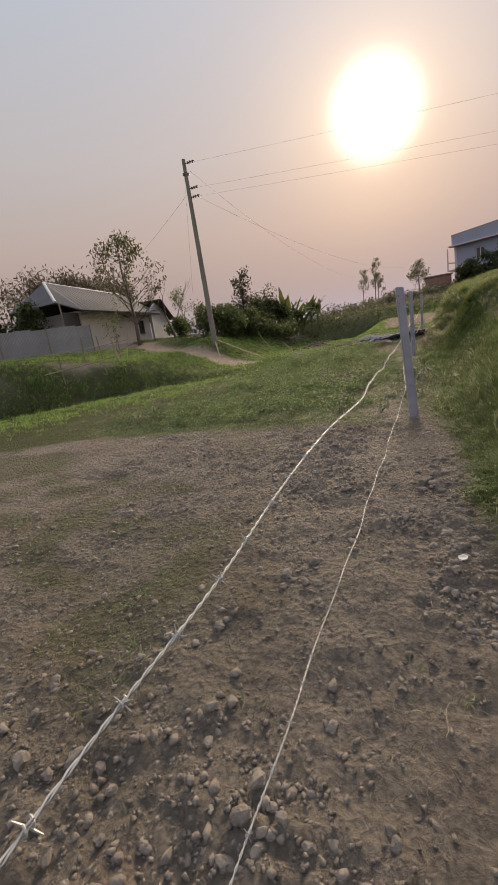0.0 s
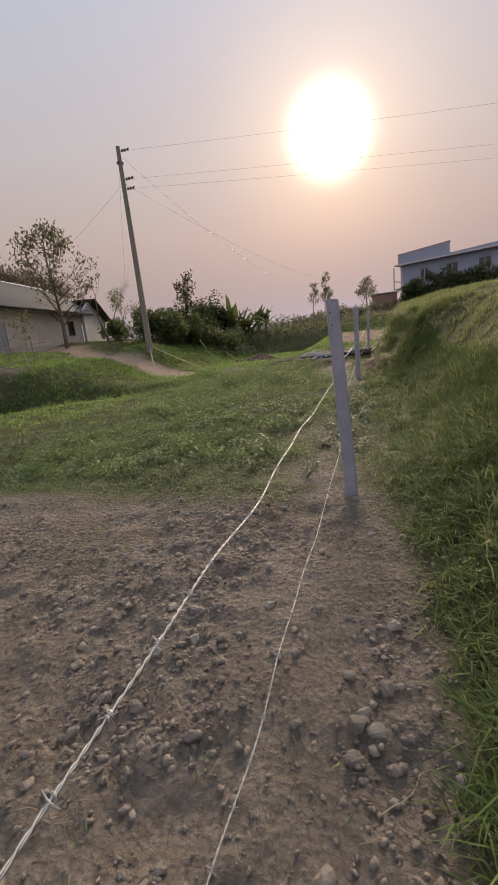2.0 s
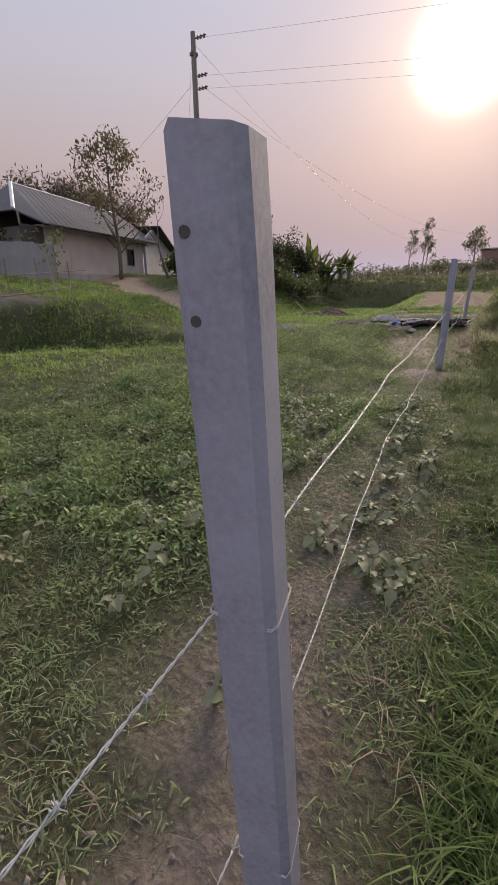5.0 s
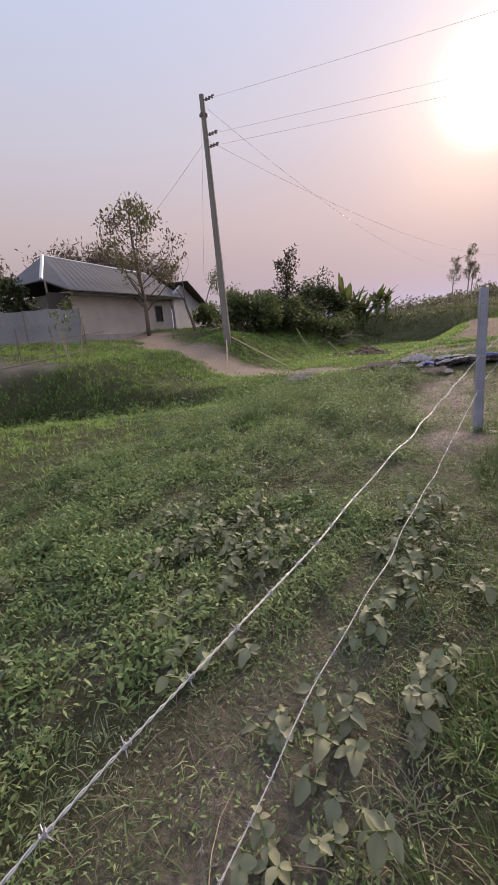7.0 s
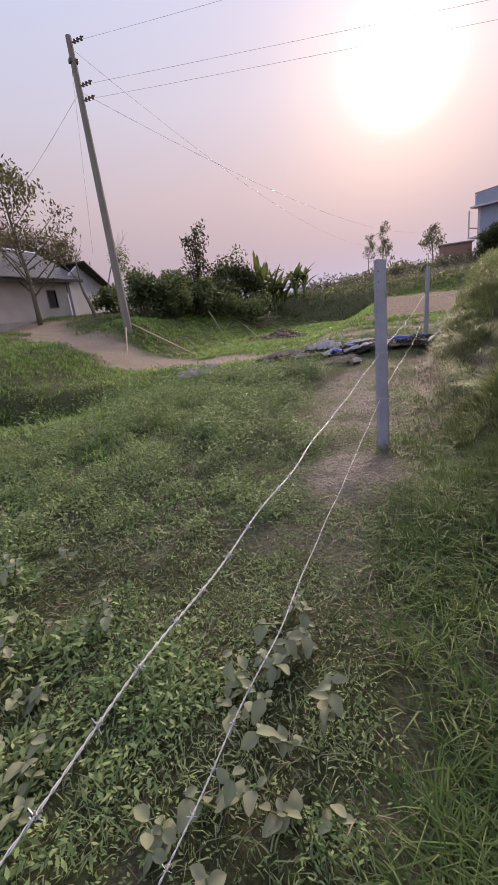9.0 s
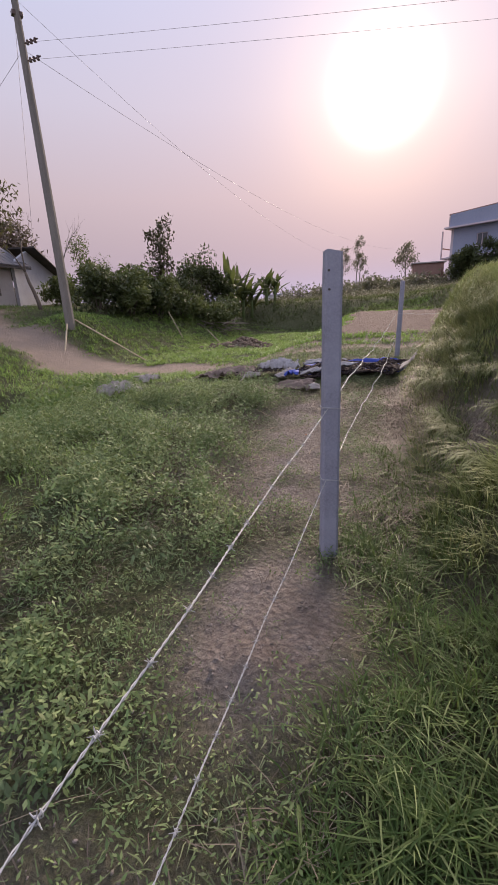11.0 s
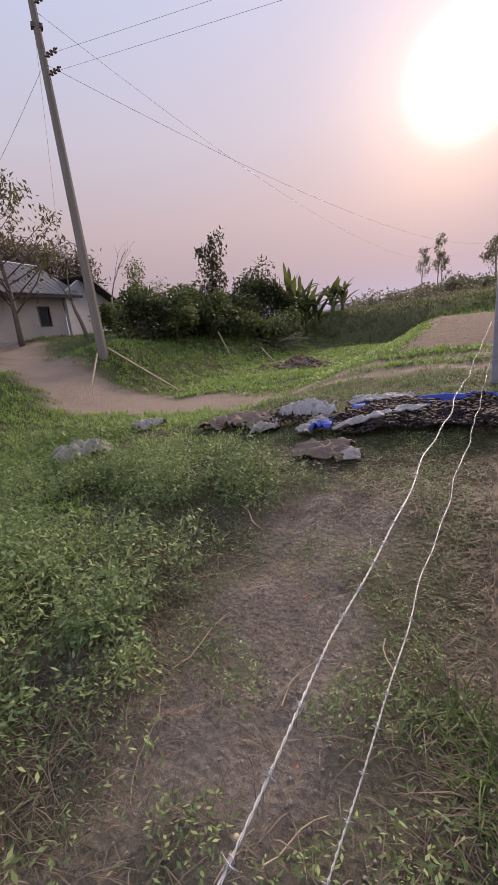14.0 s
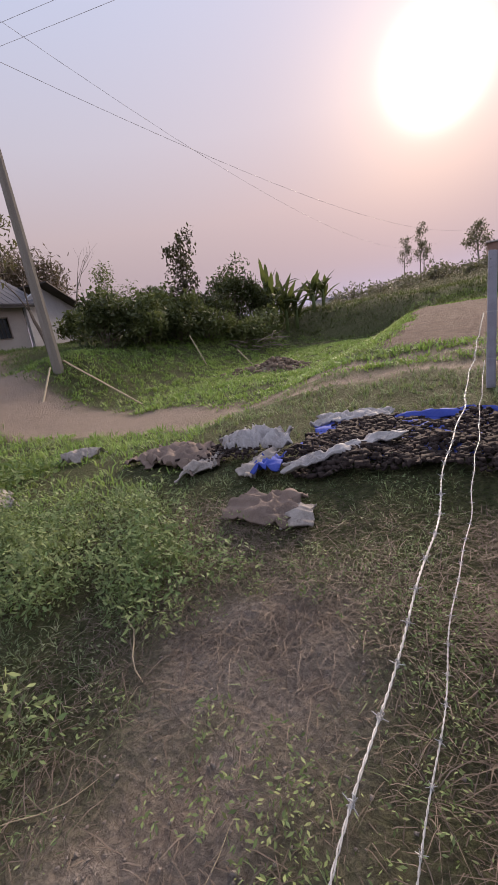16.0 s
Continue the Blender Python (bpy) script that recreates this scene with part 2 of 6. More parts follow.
MAT = dict(
    ground=ground_material(),
    concrete=surface("fence_post_concrete", (0.300, 0.298, 0.368), (0.205, 0.200, 0.250), (0.345, 0.338, 0.400), 6, 85, 0.85, bump=0.3, dist=0.003),
    pole=surface("weathered_pole_concrete", (0.203, 0.180, 0.165), (0.150, 0.135, 0.124), (0.247, 0.225, 0.203), 2, 30, 0.9, bump=0.3, stretch=(3, 3, 0.6)),
    wire=surface("galvanised_wire", (0.455, 0.448, 0.455), (0.335, 0.325, 0.330), (0.545, 0.535, 0.540), 30, 300, 0.5, metal=0.35, bump=0.1),
    # cable lightened in colour to imitate haze and glare before the sky
    cable=surface("haze_tinted_cable", (0.27, 0.235, 0.24), (0.34, 0.30, 0.31), None, 3, 40, 0.6, bump=0.0),
    insulator=surface("brown_porcelain", (0.09, 0.06, 0.055), (0.13, 0.09, 0.08), None, 12, 60, 0.35, bump=0.05),
    clod=clod_material("dry_earth_clod", (0.320, 0.278, 0.255), (0.190, 0.160, 0.146), (0.380, 0.338, 0.312)),
    darkearth=surface("dark_dug_earth", (0.170, 0.125, 0.095), (0.110, 0.080, 0.062), (0.210, 0.160, 0.125), 9, 60, 0.95, bump=0.6),
    plaster=surface("stained_cream_plaster", (0.500, 0.445, 0.405), (0.395, 0.345, 0.320), (0.550, 0.500, 0.462), 1.1, 22, 0.9, bump=0.2),
    # plinth cement; the same grey paints the shade on the house end wall
    plinth=surface("grey_cement_and_shaded_wall", (0.38, 0.34, 0.32), (0.27, 0.245, 0.235), (0.42, 0.39, 0.37), 2.5, 30, 0.9, bump=0.25),
    bluewall=surface("pale_grey_blue_wall", (0.40, 0.39, 0.42), (0.31, 0.305, 0.335), (0.44, 0.435, 0.46), 1.5, 26, 0.85, bump=0.2),
    tin=surface("dull_corrugated_tin", (0.324, 0.333, 0.369), (0.243, 0.248, 0.279), (0.279, 0.243, 0.225), 1.2, 14, 0.55, metal=0.25, bump=0.15, vary=0.08),
    tinroof=surface("old_tin_roof", (0.108, 0.108, 0.132), (0.082, 0.081, 0.099), (0.082, 0.074, 0.078), 0.9, 12, 0.6, metal=0.2, bump=0.15),
    seam=surface("bright_ridge_tin", (0.62, 0.62, 0.65), (0.52, 0.52, 0.56), None, 4, 30, 0.5, metal=0.2, bump=0.1),
    # near-black for bars, boards and pipe, and for shade painted as colour
    dark=surface("dark_parts_and_shade", (0.06, 0.05, 0.05), (0.09, 0.08, 0.075), None, 3, 40, 0.8, bump=0.2),
    wood=surface("grey_weathered_wood", (0.23, 0.19, 0.155), (0.15, 0.12, 0.10), (0.29, 0.25, 0.21), 4, 50, 0.85, bump=0.3, stretch=(4, 4, 0.7)),
    bamboo=surface("dry_bamboo", (0.38, 0.31, 0.21), (0.28, 0.22, 0.15), (0.45, 0.38, 0.27), 5, 60, 0.7, bump=0.15),
    bark=surface("rough_bark", (0.13, 0.105, 0.085), (0.085, 0.068, 0.057), (0.18, 0.15, 0.13), 9, 70, 0.95, bump=0.7, dist=0.02, stretch=(2, 2, 0.6)),
    palebark=surface("pale_bark", (0.30, 0.265, 0.235), (0.22, 0.19, 0.165), None, 6, 50, 0.9, bump=0.4),
    grass=leafy("lush_grass", (0.079, 0.146, 0.035), (0.126, 0.196, 0.062), (0.187, 0.225, 0.105)),
    lawn=leafy("short_turf", (0.130, 0.192, 0.084), (0.198, 0.258, 0.124), (0.262, 0.280, 0.170)),
    bright=leafy("bright_young_grass", (0.180, 0.310, 0.062), (0.250, 0.385, 0.095), (0.315, 0.375, 0.140)),
    moundgrass=leafy("mound_grass", (0.230, 0.272, 0.098), (0.318, 0.346, 0.148), (0.400, 0.386, 0.215), patch=1.7),
    pod=leafy("dry_brown_pods", (0.150, 0.112, 0.090), (0.190, 0.145, 0.115), (0.230, 0.180, 0.145), through=0.1),
    tussock=leafy("tussock_grass", (0.138, 0.178, 0.063), (0.208, 0.242, 0.097), (0.290, 0.288, 0.155), patch=1.7),
    straw=leafy("dry_straw", (0.238, 0.193, 0.143), (0.180, 0.143, 0.107), (0.295, 0.246, 0.189), through=0.15),
    weed=leafy("leafy_weeds", (0.110, 0.172, 0.066), (0.180, 0.248, 0.102), (0.280, 0.312, 0.145), through=0.24, patch=2.0),
    darkleaf=leafy("dark_shrub_leaves", (0.042, 0.055, 0.025), (0.068, 0.082, 0.036), (0.095, 0.108, 0.048), through=0.15),
    shrub=leafy("shrub_leaves", (0.074, 0.094, 0.038), (0.118, 0.140, 0.057), (0.172, 0.184, 0.080), through=0.24),
    treeleaf=leafy("olive_tree_leaves", (0.088, 0.072, 0.050), (0.120, 0.096, 0.066), (0.150, 0.116, 0.082), through=0.25),
    # distance haze put into the leaf colour: paler and browner than near foliage
    farleaf=leafy("far_leaves_haze_tinted", (0.130, 0.120, 0.088), (0.168, 0.150, 0.112), (0.200, 0.172, 0.132), through=0.25),
    vine=leafy("dark_reddish_vine_leaves", (0.040, 0.036, 0.024), (0.060, 0.050, 0.034), (0.080, 0.070, 0.044), through=0.12),
    dockleaf=leafy("dark_green_weed_leaves", (0.072, 0.112, 0.052), (0.108, 0.152, 0.074), (0.165, 0.195, 0.105), through=0.22, patch=2.0),
    litter=leafy("dead_plant_litter", (0.195, 0.148, 0.122), (0.120, 0.090, 0.074), (0.265, 0.208, 0.168), through=0.08, patch=2.5),
    verge=leafy("verge_grass_blades", (0.056, 0.106, 0.028), (0.090, 0.142, 0.044), (0.134, 0.160, 0.066), patch=2.6),
    banana=leafy("banana_leaf", (0.050, 0.066, 0.023), (0.069, 0.084, 0.033), (0.087, 0.094, 0.041), through=0.35, rough=0.65),
    broad=leafy("downy_broad_leaf", (0.190, 0.228, 0.140), (0.275, 0.300, 0.200), (0.330, 0.300, 0.208), through=0.25, patch=2.5),
    sack=surface("dirty_pale_sacking", (0.320, 0.285, 0.272), (0.165, 0.136, 0.126), (0.372, 0.348, 0.332), 7, 60, 0.85, bump=0.35),
    sackgrey=surface("grey_blue_plastic_sacking", (0.370, 0.352, 0.366), (0.190, 0.172, 0.178), (0.455, 0.438, 0.450), 6, 50, 0.75, bump=0.35),
    sackbrown=surface("brown_jute_sacking", (0.19, 0.14, 0.12), (0.12, 0.088, 0.078), (0.24, 0.19, 0.165), 6, 120, 0.9, bump=0.4),
    blue=surface("blue_plastic_sheet", (0.045, 0.075, 0.36), (0.035, 0.055, 0.26), (0.08, 0.11, 0.42), 5, 40, 0.75, bump=0.2, spec=0.12),
    dung=surface("dark_dried_dung", (0.027, 0.019, 0.018), (0.014, 0.010, 0.010), (0.046, 0.033, 0.032), 12, 60, 0.95, bump=0.6, vary=0.3),
    buildblue=surface("painted_blue_grey_wall", (0.289, 0.312, 0.418), (0.242, 0.265, 0.362), (0.328, 0.343, 0.434), 0.5, 8, 0.85, bump=0.1),
    buildpale=surface("painted_pale_wall", (0.55, 0.47, 0.50), (0.46, 0.40, 0.43), None, 0.5, 8, 0.85, bump=0.1),
    brick=surface("dull_brick_wall", (0.30, 0.19, 0.155), (0.24, 0.15, 0.125), None, 1.5, 10, 0.9, bump=0.2),
    glass=surface("dark_window_glass", (0.05, 0.055, 0.065), (0.07, 0.075, 0.09), None, 2, 10, 0.12, bump=0.0, spec=0.5),
    orange=surface("orange_peel", (0.62, 0.17, 0.04), (0.50, 0.13, 0.03), None, 40, 200, 0.6, bump=0.2),
    paper=surface("scrap_of_paper", (0.70, 0.68, 0.66), (0.60, 0.57, 0.55), None, 30, 100, 0.8, bump=0.1),
)


# ---- geometry helpers ----
class Geo:
    """Collects the points and faces of one mesh."""

    def __init__(self):
        self.v, self.f = [], []

    def add(self, verts, faces):
        k = len(self.v)
        self.v += [tuple(p) for p in verts]
        self.f += [tuple(i + k for i in q) for q in faces]
        return self

    def box(self, lo, hi, bev=0.0):
        """A box with chamfered upright edges and a chamfered top."""
        (x0, y0, z0), (x1, y1, z1) = lo, hi
        if bev <= 0:
            self.add([(x, y, z) for z in (z0, z1) for x, y in ((x0, y0), (x1, y0), (x1, y1), (x0, y1))], [(3, 2, 1, 0), (4, 5, 6, 7)] + [(i, (i + 1) % 4, (i + 1) % 4 + 4, i + 4) for i in range(4)])
            return self

        def ring(z, s):
            a, b, c, d = x0 + s, x1 - s, y0 + s, y1 - s
            e = bev
            return [(a + e, c, z), (b - e, c, z), (b, c + e, z), (b, d - e, z), (b - e, d, z), (a + e, d, z), (a, d - e, z), (a, c + e, z)]
        pts = ring(z0, 0) + ring(z1 - bev, 0) + ring(z1, bev * 0.8)
        faces = [tuple(range(7, -1, -1)), tuple(range(16, 24))]
        for r in (0, 8):
            faces += [(r + i, r + (i + 1) % 8, r + 8 + (i + 1) % 8, r + 8 + i) for i in range(8)]
        return self.add(pts, faces)

    def tube(self, pts, radii, sides=6, cap=True):
        pts = [Vector(p) for p in pts]
        n = len(pts)
        if isinstance(radii, (int, float)):
            radii = [radii] * n
        k = len(self.v)
        ref = None
        for i, p in enumerate(pts):
            d = (pts[min(i + 1, n - 1)] - pts[max(i - 1, 0)]).normalized()
            if ref is None:
                ref = Vector((0, 0, 1)) if abs(d.z) < 0.9 else Vector((1, 0, 0))
            a = d.cross(ref).normalized()
            b = d.cross(a)
            ref = a.cross(d)
            for s in range(sides):
                w = 2 * math.pi * s / sides
                self.v.append(tuple(p + (a * math.cos(w) + b * math.sin(w)) * radii[i]))
        for i in range(n - 1):
            for s in range(sides):
                q = (s + 1) % sides
                self.f.append((k + i * sides + s, k + i * sides + q, k + (i + 1) * sides + q, k + (i + 1) * sides + s))
        if cap:
            self.f.append(tuple(k + s for s in range(sides - 1, -1, -1)))
            self.f.append(tuple(k + (n - 1) * sides + s for s in range(sides)))
        return self

    def mesh(self, name, material, smooth=False):
        me = bpy.data.meshes.new(name)
        me.from_pydata(self.v, [], self.f)
        me.materials.append(material)
        if smooth:
            me.polygons.foreach_set("use_smooth", [True] * len(me.polygons))
        me.update()
        return me


def arrays_mesh(name, verts, quads, material, tris=None, smooth=False):
    """A mesh straight from number arrays, for what has very many faces."""
    me = bpy.data.meshes.new(name)
    verts = np.asarray(verts, np.float32).reshape(-1, 3)
    quads = np.asarray(quads, np.int32).reshape(-1, 4)
    tris = np.zeros((0, 3), np.int32) if tris is None else np.asarray(tris, np.int32).reshape(-1, 3)
    me.vertices.add(len(verts))
    me.vertices.foreach_set("co", verts.ravel())
    me.loops.add(quads.size + tris.size)
    me.loops.foreach_set("vertex_index", np.concatenate([quads.ravel(), tris.ravel()]))
    me.polygons.add(len(quads) + len(tris))
    me.polygons.foreach_set("loop_start", np.concatenate([np.arange(len(quads)) * 4, quads.size + np.arange(len(tris)) * 3]))
    me.materials.append(material)
    if smooth:
        me.polygons.foreach_set("use_smooth", np.ones(len(quads) + len(tris), bool))
    me.update(calc_edges=True)
    me.validate()
    return me


def part(name, geo, material, parent, label="", m=None, smooth=False):
    """One mesh object under a thing or a part."""
    me = geo.mesh(name, MAT[material], smooth) if isinstance(geo, Geo) else geo
    ob = new(name, me)
    ob.parent = parent
    if m is not None:
        ob.matrix_basis = m
    return tagged(ob, label)


def thing(name, at, label, category, group="", kind="", turn=0.0):
    """An empty at the base of a thing, to carry its parts."""
    ob = new(name)
    ob.empty_display_size = 0.2
    ob.matrix_world = pose(*at, 0, 0, turn)
    return tagged(ob, label, category, group, kind)


# ---- the lie of the land ----
def S(a, b, v):
    t = np.clip((np.asarray(v, float) - a) / (b - a), 0, 1)
    return t * t * (3 - 2 * t)


def vnoise(x, y, scale, seed=0):
    """Smooth value noise from -1 to 1."""
    x, y = np.asarray(x, float) * scale + seed * 17.3, np.asarray(y, float) * scale - seed * 9.1
    ix, iy = np.floor(x), np.floor(y)
    fx, fy = x - ix, y - iy
    fx, fy = fx * fx * (3 - 2 * fx), fy * fy * (3 - 2 * fy)

    def h(a, b):
        s = np.sin(a * 127.1 + b * 311.7 + seed * 74.7) * 43758.5453
        return (s - np.floor(s)) * 2 - 1
    return (h(ix, iy) * (1 - fx) + h(ix + 1, iy) * fx) * (1 - fy) + (h(ix, iy + 1) * (1 - fx) + h(ix + 1, iy + 1) * fx) * fy


def ditch(x, y):
    """Across and along the ditch that runs from the track to the tin fence."""
    return (x + 7) * -0.58 + (y - 15.8) * 0.81, (x + 7) * -0.81 - (y - 15.8) * 0.58


def foot(y):
    """Where the mound begins, beside the walked strip."""
    return 0.38 + 0.46 * S(4.5, 10, y) - 0.1 * S(12, 15, y) + 0.35 * S(17.6, 20.4, y)


def mound(x, y):
    w = x - foot(y) + 0.12 * vnoise(x, y, 0.8, 3)
    k = S(10.5, 14.5, y)
    gentle = S(-0.5, 2.5, w) - S(-0.5, 2.5, 0) * (1 - S(0, 0.5, w))
    steep = 0.75 * S(-0.12, 0.98, w) + 0.25 * np.clip(w / 2.2, 0, 1)
    rise = (1 - k) * np.clip(gentle, 0, 1) + k * steep
    amp = (1.08 + 0.80 * S(0, 8, y)) * (1 - S(17.3, 22.4, y - 0.9 * np.clip(x - 1, 0, 6)))
    return amp * rise * S(-5, 0.5, y + 0.6 * x) + 0.1 * np.clip(x - 3, 0, 8) * amp * 0.4


def track_line(x):
    """The cart track's middle, y for x."""
    return 22.2 + 0.9 * S(-9, -13.5, x) + 2.2 * S(-13, -17, x) + 1.3 * S(-5, 1, x) + 0.25 * np.clip(x - 1, 0, 12)


def height(x, y):
    x, y = np.asarray(x, float), np.asarray(y, float)
    d, a = ditch(x, y)
    near = 0.026 * np.clip(y, -8, 12) + 0.30 * S(15.5, 18.8, y) * S(-5, -1, x) - 0.02 * np.clip(-x - 5, 0, 8)
    plat = 0.2 + 1.15 * S(-8, -12.5, x) + 0.7 * S(-12, -17.5, x)
    plat = plat + 0.55 * np.exp(-((x + 11.3) ** 2 + (y - 25.3) ** 2) / 3.0) + 0.5 * S(-8.5, -12, x) * S(24, 28, y)
    z = near + (plat - near) * S(0.5, 3.6, d) * (1 - S(-4, -0.5, x))
    right = 0.62 + 0.2 * S(20, 24, y) + 0.036 * np.clip(y - 23, 0, 17)
    z = z + (right - z) * S(-4.2, -1.0, x) * S(18.5, 22, y)
    z = z - 0.95 * np.exp(-(d / 1.75) ** 4) * S(-2.6, 0.4, a)
    far = 2.3 + 0.055 * np.clip(y - 46, 0, 46) * S(-16, -3, x) + 0.5 * S(-2, 6, x)
    z = z + (far - z) * S(41.0, 46.0, y + 0.18 * (x + 5) + 0.8 * vnoise(x, y, 0.3, 5))
    z = z + mound(x, y)
    # ruts, hummocks and roughness
    r = y - track_line(x)
    on = np.exp(-(r / 1.3) ** 2) * S(4, 2, x)
    z = z - 0.06 * on - 0.05 * (np.exp(-((r - 0.7) / 0.22) ** 2) + np.exp(-((r + 0.7) / 0.22) ** 2)) * on
    z = z + 0.035 * vnoise(x, y, 1.1, 1) + 0.014 * vnoise(x, y, 4.0, 2) + 0.16 * vnoise(x, y, 0.25, 4) * S(16, 24, np.hypot(x, y - 8))
    z = z + 0.025 * dug(x, y) * (1 + 0.5 * vnoise(x, y, 6.0, 7))
    return z + 0.45 * np.exp(-(((x + 5.9) / 1.3) ** 2 + ((y - 29.6) / 0.9) ** 2)) * (0.7 + 0.3 * vnoise(x, y, 2.0, 6))


def ground_z(x, y):
    return float(height(np.array([x]), np.array([y]))[0])


def dug(x, y):
    """The earth thrown up round the first and before the second post."""
    return np.exp(-(((x + 0.06) / 0.36) ** 2 + ((y - 12.35) / 0.55) ** 2)) + 0.8 * np.exp(-(((x + 0.10) / 0.30) ** 2 + ((y - 5.5) / 0.30) ** 2))


def soil_share(x, y):
    """1 where the earth is bare."""
    n = 0.5 * vnoise(x, y, 0.9, 11) + 0.35 * vnoise(x, y, 2.7, 12) + 0.2 * vnoise(x, y, 7.0, 13)
    tilled = S(5.75, 5.2, y + 0.3 * n) * S(0.15, -0.1, x - foot(y) + 0.25 * n)
    green = 0.9 * S(-0.7, -2.2, x + 0.4 * n) * S(-0.1, 0.4, n) + 0.95 * np.exp(-((x + 1.5) / 0.75) ** 2 - ((y - 1.9) / 0.9) ** 2) * (0.7 + 0.6 * n)
    tilled = tilled * (1 - 0.65 * np.clip(green, 0, 1))
    strip = np.exp(-((x + 0.26 - 0.03 * (y - 7)) / 0.42) ** 2) * S(5.5, 6.0, y) * S(9.4, 7.6, y) * (0.95 + 0.8 * n)
    by_post = 1.7 * dug(x, y) * (1 + 0.5 * n)
    path = 1.25 * np.exp(-((x + 0.40 + 0.10 * (y - 15)) / 0.52) ** 2) * S(13.0, 13.9, y) * S(17.2, 16.3, y) * (0.85 + 1.5 * n)
    patch = 0.35 * S(0.15, 0.55, n) * S(2.5, 0.5, np.abs(x + 0.6)) * S(6, 8, y) * S(18, 16, y)
    d, a = ditch(x, y)
    cut = 0.9 * S(0.5, 0.9, vnoise(x, y, 0.7, 15) + S(-11.5, -13, x)) * np.exp(-((d - 3.0) / 0.7) ** 2) * S(-10.5, -12, x)
    heap = np.exp(-(((x + 5.9) / 1.3) ** 2 + ((y - 29.6) / 0.9) ** 2)) * (1.25 + n)
    bank = 1.1 * np.exp(-(((x - 1.18) / 0.24) ** 2 + ((y - 14.1) / 0.55) ** 2)) * (0.8 + 0.8 * n)
    return np.clip(np.maximum.reduce([tilled, strip, by_post, path, patch, cut, heap, bank]), 0, 1)


def road_share(x, y):
    r = np.abs(y - track_line(x)) + 0.35 * vnoise(x, y, 1.3, 21) + 0.2 * vnoise(x, y, 4, 22)
    worn = S(1.55, 0.95, r) * (1 - 0.75 * S(-6, -1.5, x) * S(0.35, -0.1, np.abs(np.abs(y - track_line(x)) - 0.7) * -1 + 0.35))
    return np.clip(worn * S(6, 3, x), 0, 1)


def field_share(x, y):
    n = 0.4 * vnoise(x, y, 0.8, 31)
    return S(-1.7, -1.2, x + n + 0.04 * (y - 28)) * S(24.6, 25.6, y + n) * S(41.5, 40.2, y + 0.18 * (x + 5) + n) * S(14, 12, x)


def far_share(x, y):
    return S(42, 44.5, y + 0.18 * (x + 5))


def cell_lumps(x, y, size, share, seed):
    """Rounded lumps, one at most to a cell of the given size; heights in parts of the size."""
    x, y = np.asarray(x, float) / size, np.asarray(y, float) / size
    x, y = x + 0.25 * vnoise(x, y, 1.7, seed), y + 0.25 * vnoise(x, y, 1.7, seed + 1)
    best = np.zeros_like(x)
    ix, iy = np.floor(x), np.floor(y)
    for ox in (-1, 0, 1):
        for oy in (-1, 0, 1):
            cx, cy = ix + ox, iy + oy

            def draw(k):
                h = np.sin(cx * 127.1 + cy * 311.7 + (seed + k) * 74.7) * 43758.5453
                return h - np.floor(h)
            r = 0.28 + 0.34 * draw(2)
            d2 = (x - cx - draw(0)) ** 2 + (y - cy - draw(1)) ** 2
            best = np.maximum(best, np.where(draw(3) < share, np.sqrt(np.clip(r * r - d2, 0, None)), 0))
    return best


def crumble(x, y):
    """The small rise and fall of bare earth, with half-buried clods."""
    x, y = np.asarray(x, float), np.asarray(y, float)
    rough = soil_share(x, y) * S(12, 3, np.hypot(x, y - np.clip(y, 0, 18)))
    tilled = S(6.2, 5.2, y)
    coarse = S(-0.35, 0.35, vnoise(x, y, 1.5, 81) + 0.5 * vnoise(x, y, 4.0, 82))
    z = 0.018 * vnoise(x, y, 5, 41) + 0.014 * np.abs(vnoise(x, y, 10, 43)) + 0.009 * vnoise(x, y, 17, 42) + 0.008 * np.abs(vnoise(x, y, 31, 44))
    z = z + (0.35 + 0.65 * coarse) * tilled * (0.034 * cell_lumps(x, y, 0.15, 0.4, 45) + 0.036 * cell_lumps(x, y, 0.085, 0.55, 47))
    return rough * (z + 0.012 * (1 - tilled) * cell_lumps(x, y, 0.07, 0.5, 49))


def build_ground():
    def axis_points(lo, hi, fine_lo, fine_hi, step, grow):
        pts = list(np.arange(fine_lo, fine_hi, step))
        s, v = step, fine_hi
        while v < hi:
            pts.append(v)
            s *= grow
            v += s
        pts.append(hi)
        s, v = step, fine_lo - step
        while v > lo:
            pts.insert(0, v)
            s *= grow
            v -= s
        pts.insert(0, lo)
        return np.array(pts)
    xs = axis_points(-900, 900, -1.7, 0.8, 0.024, 1.065)
    ys = np.concatenate([axis_points(-300, 0, 0.2, 3.2, 0.025, 1.06)[:-2], np.arange(3.2, 6.0, 0.038), axis_points(6.0, 1500, 6.0, 18.5, 0.072, 1.07)[2:]])
    ys = np.unique(ys)
    gx, gy = np.meshgrid(xs, ys)
    gz = height(gx, gy)
    gz = gz + crumble(gx, gy)
    nx, ny = len(xs), len(ys)
    i = (np.arange(ny - 1)[:, None] * nx + np.arange(nx - 1)[None, :]).ravel()
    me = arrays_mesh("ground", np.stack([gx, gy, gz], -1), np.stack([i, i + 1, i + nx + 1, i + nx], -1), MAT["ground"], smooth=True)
    for name, share in (("soil", soil_share), ("road", road_share), ("field", field_share), ("far", far_share)):
        att = me.attributes.new(name, "FLOAT", "POINT")
        att.data.foreach_set("value", share(gx, gy).astype(np.float32).ravel())
    return tagged(new("ground", me), "bare earth, turf and cart track rolling over a ditch and a mound", "ground", kind="structure")


build_ground()


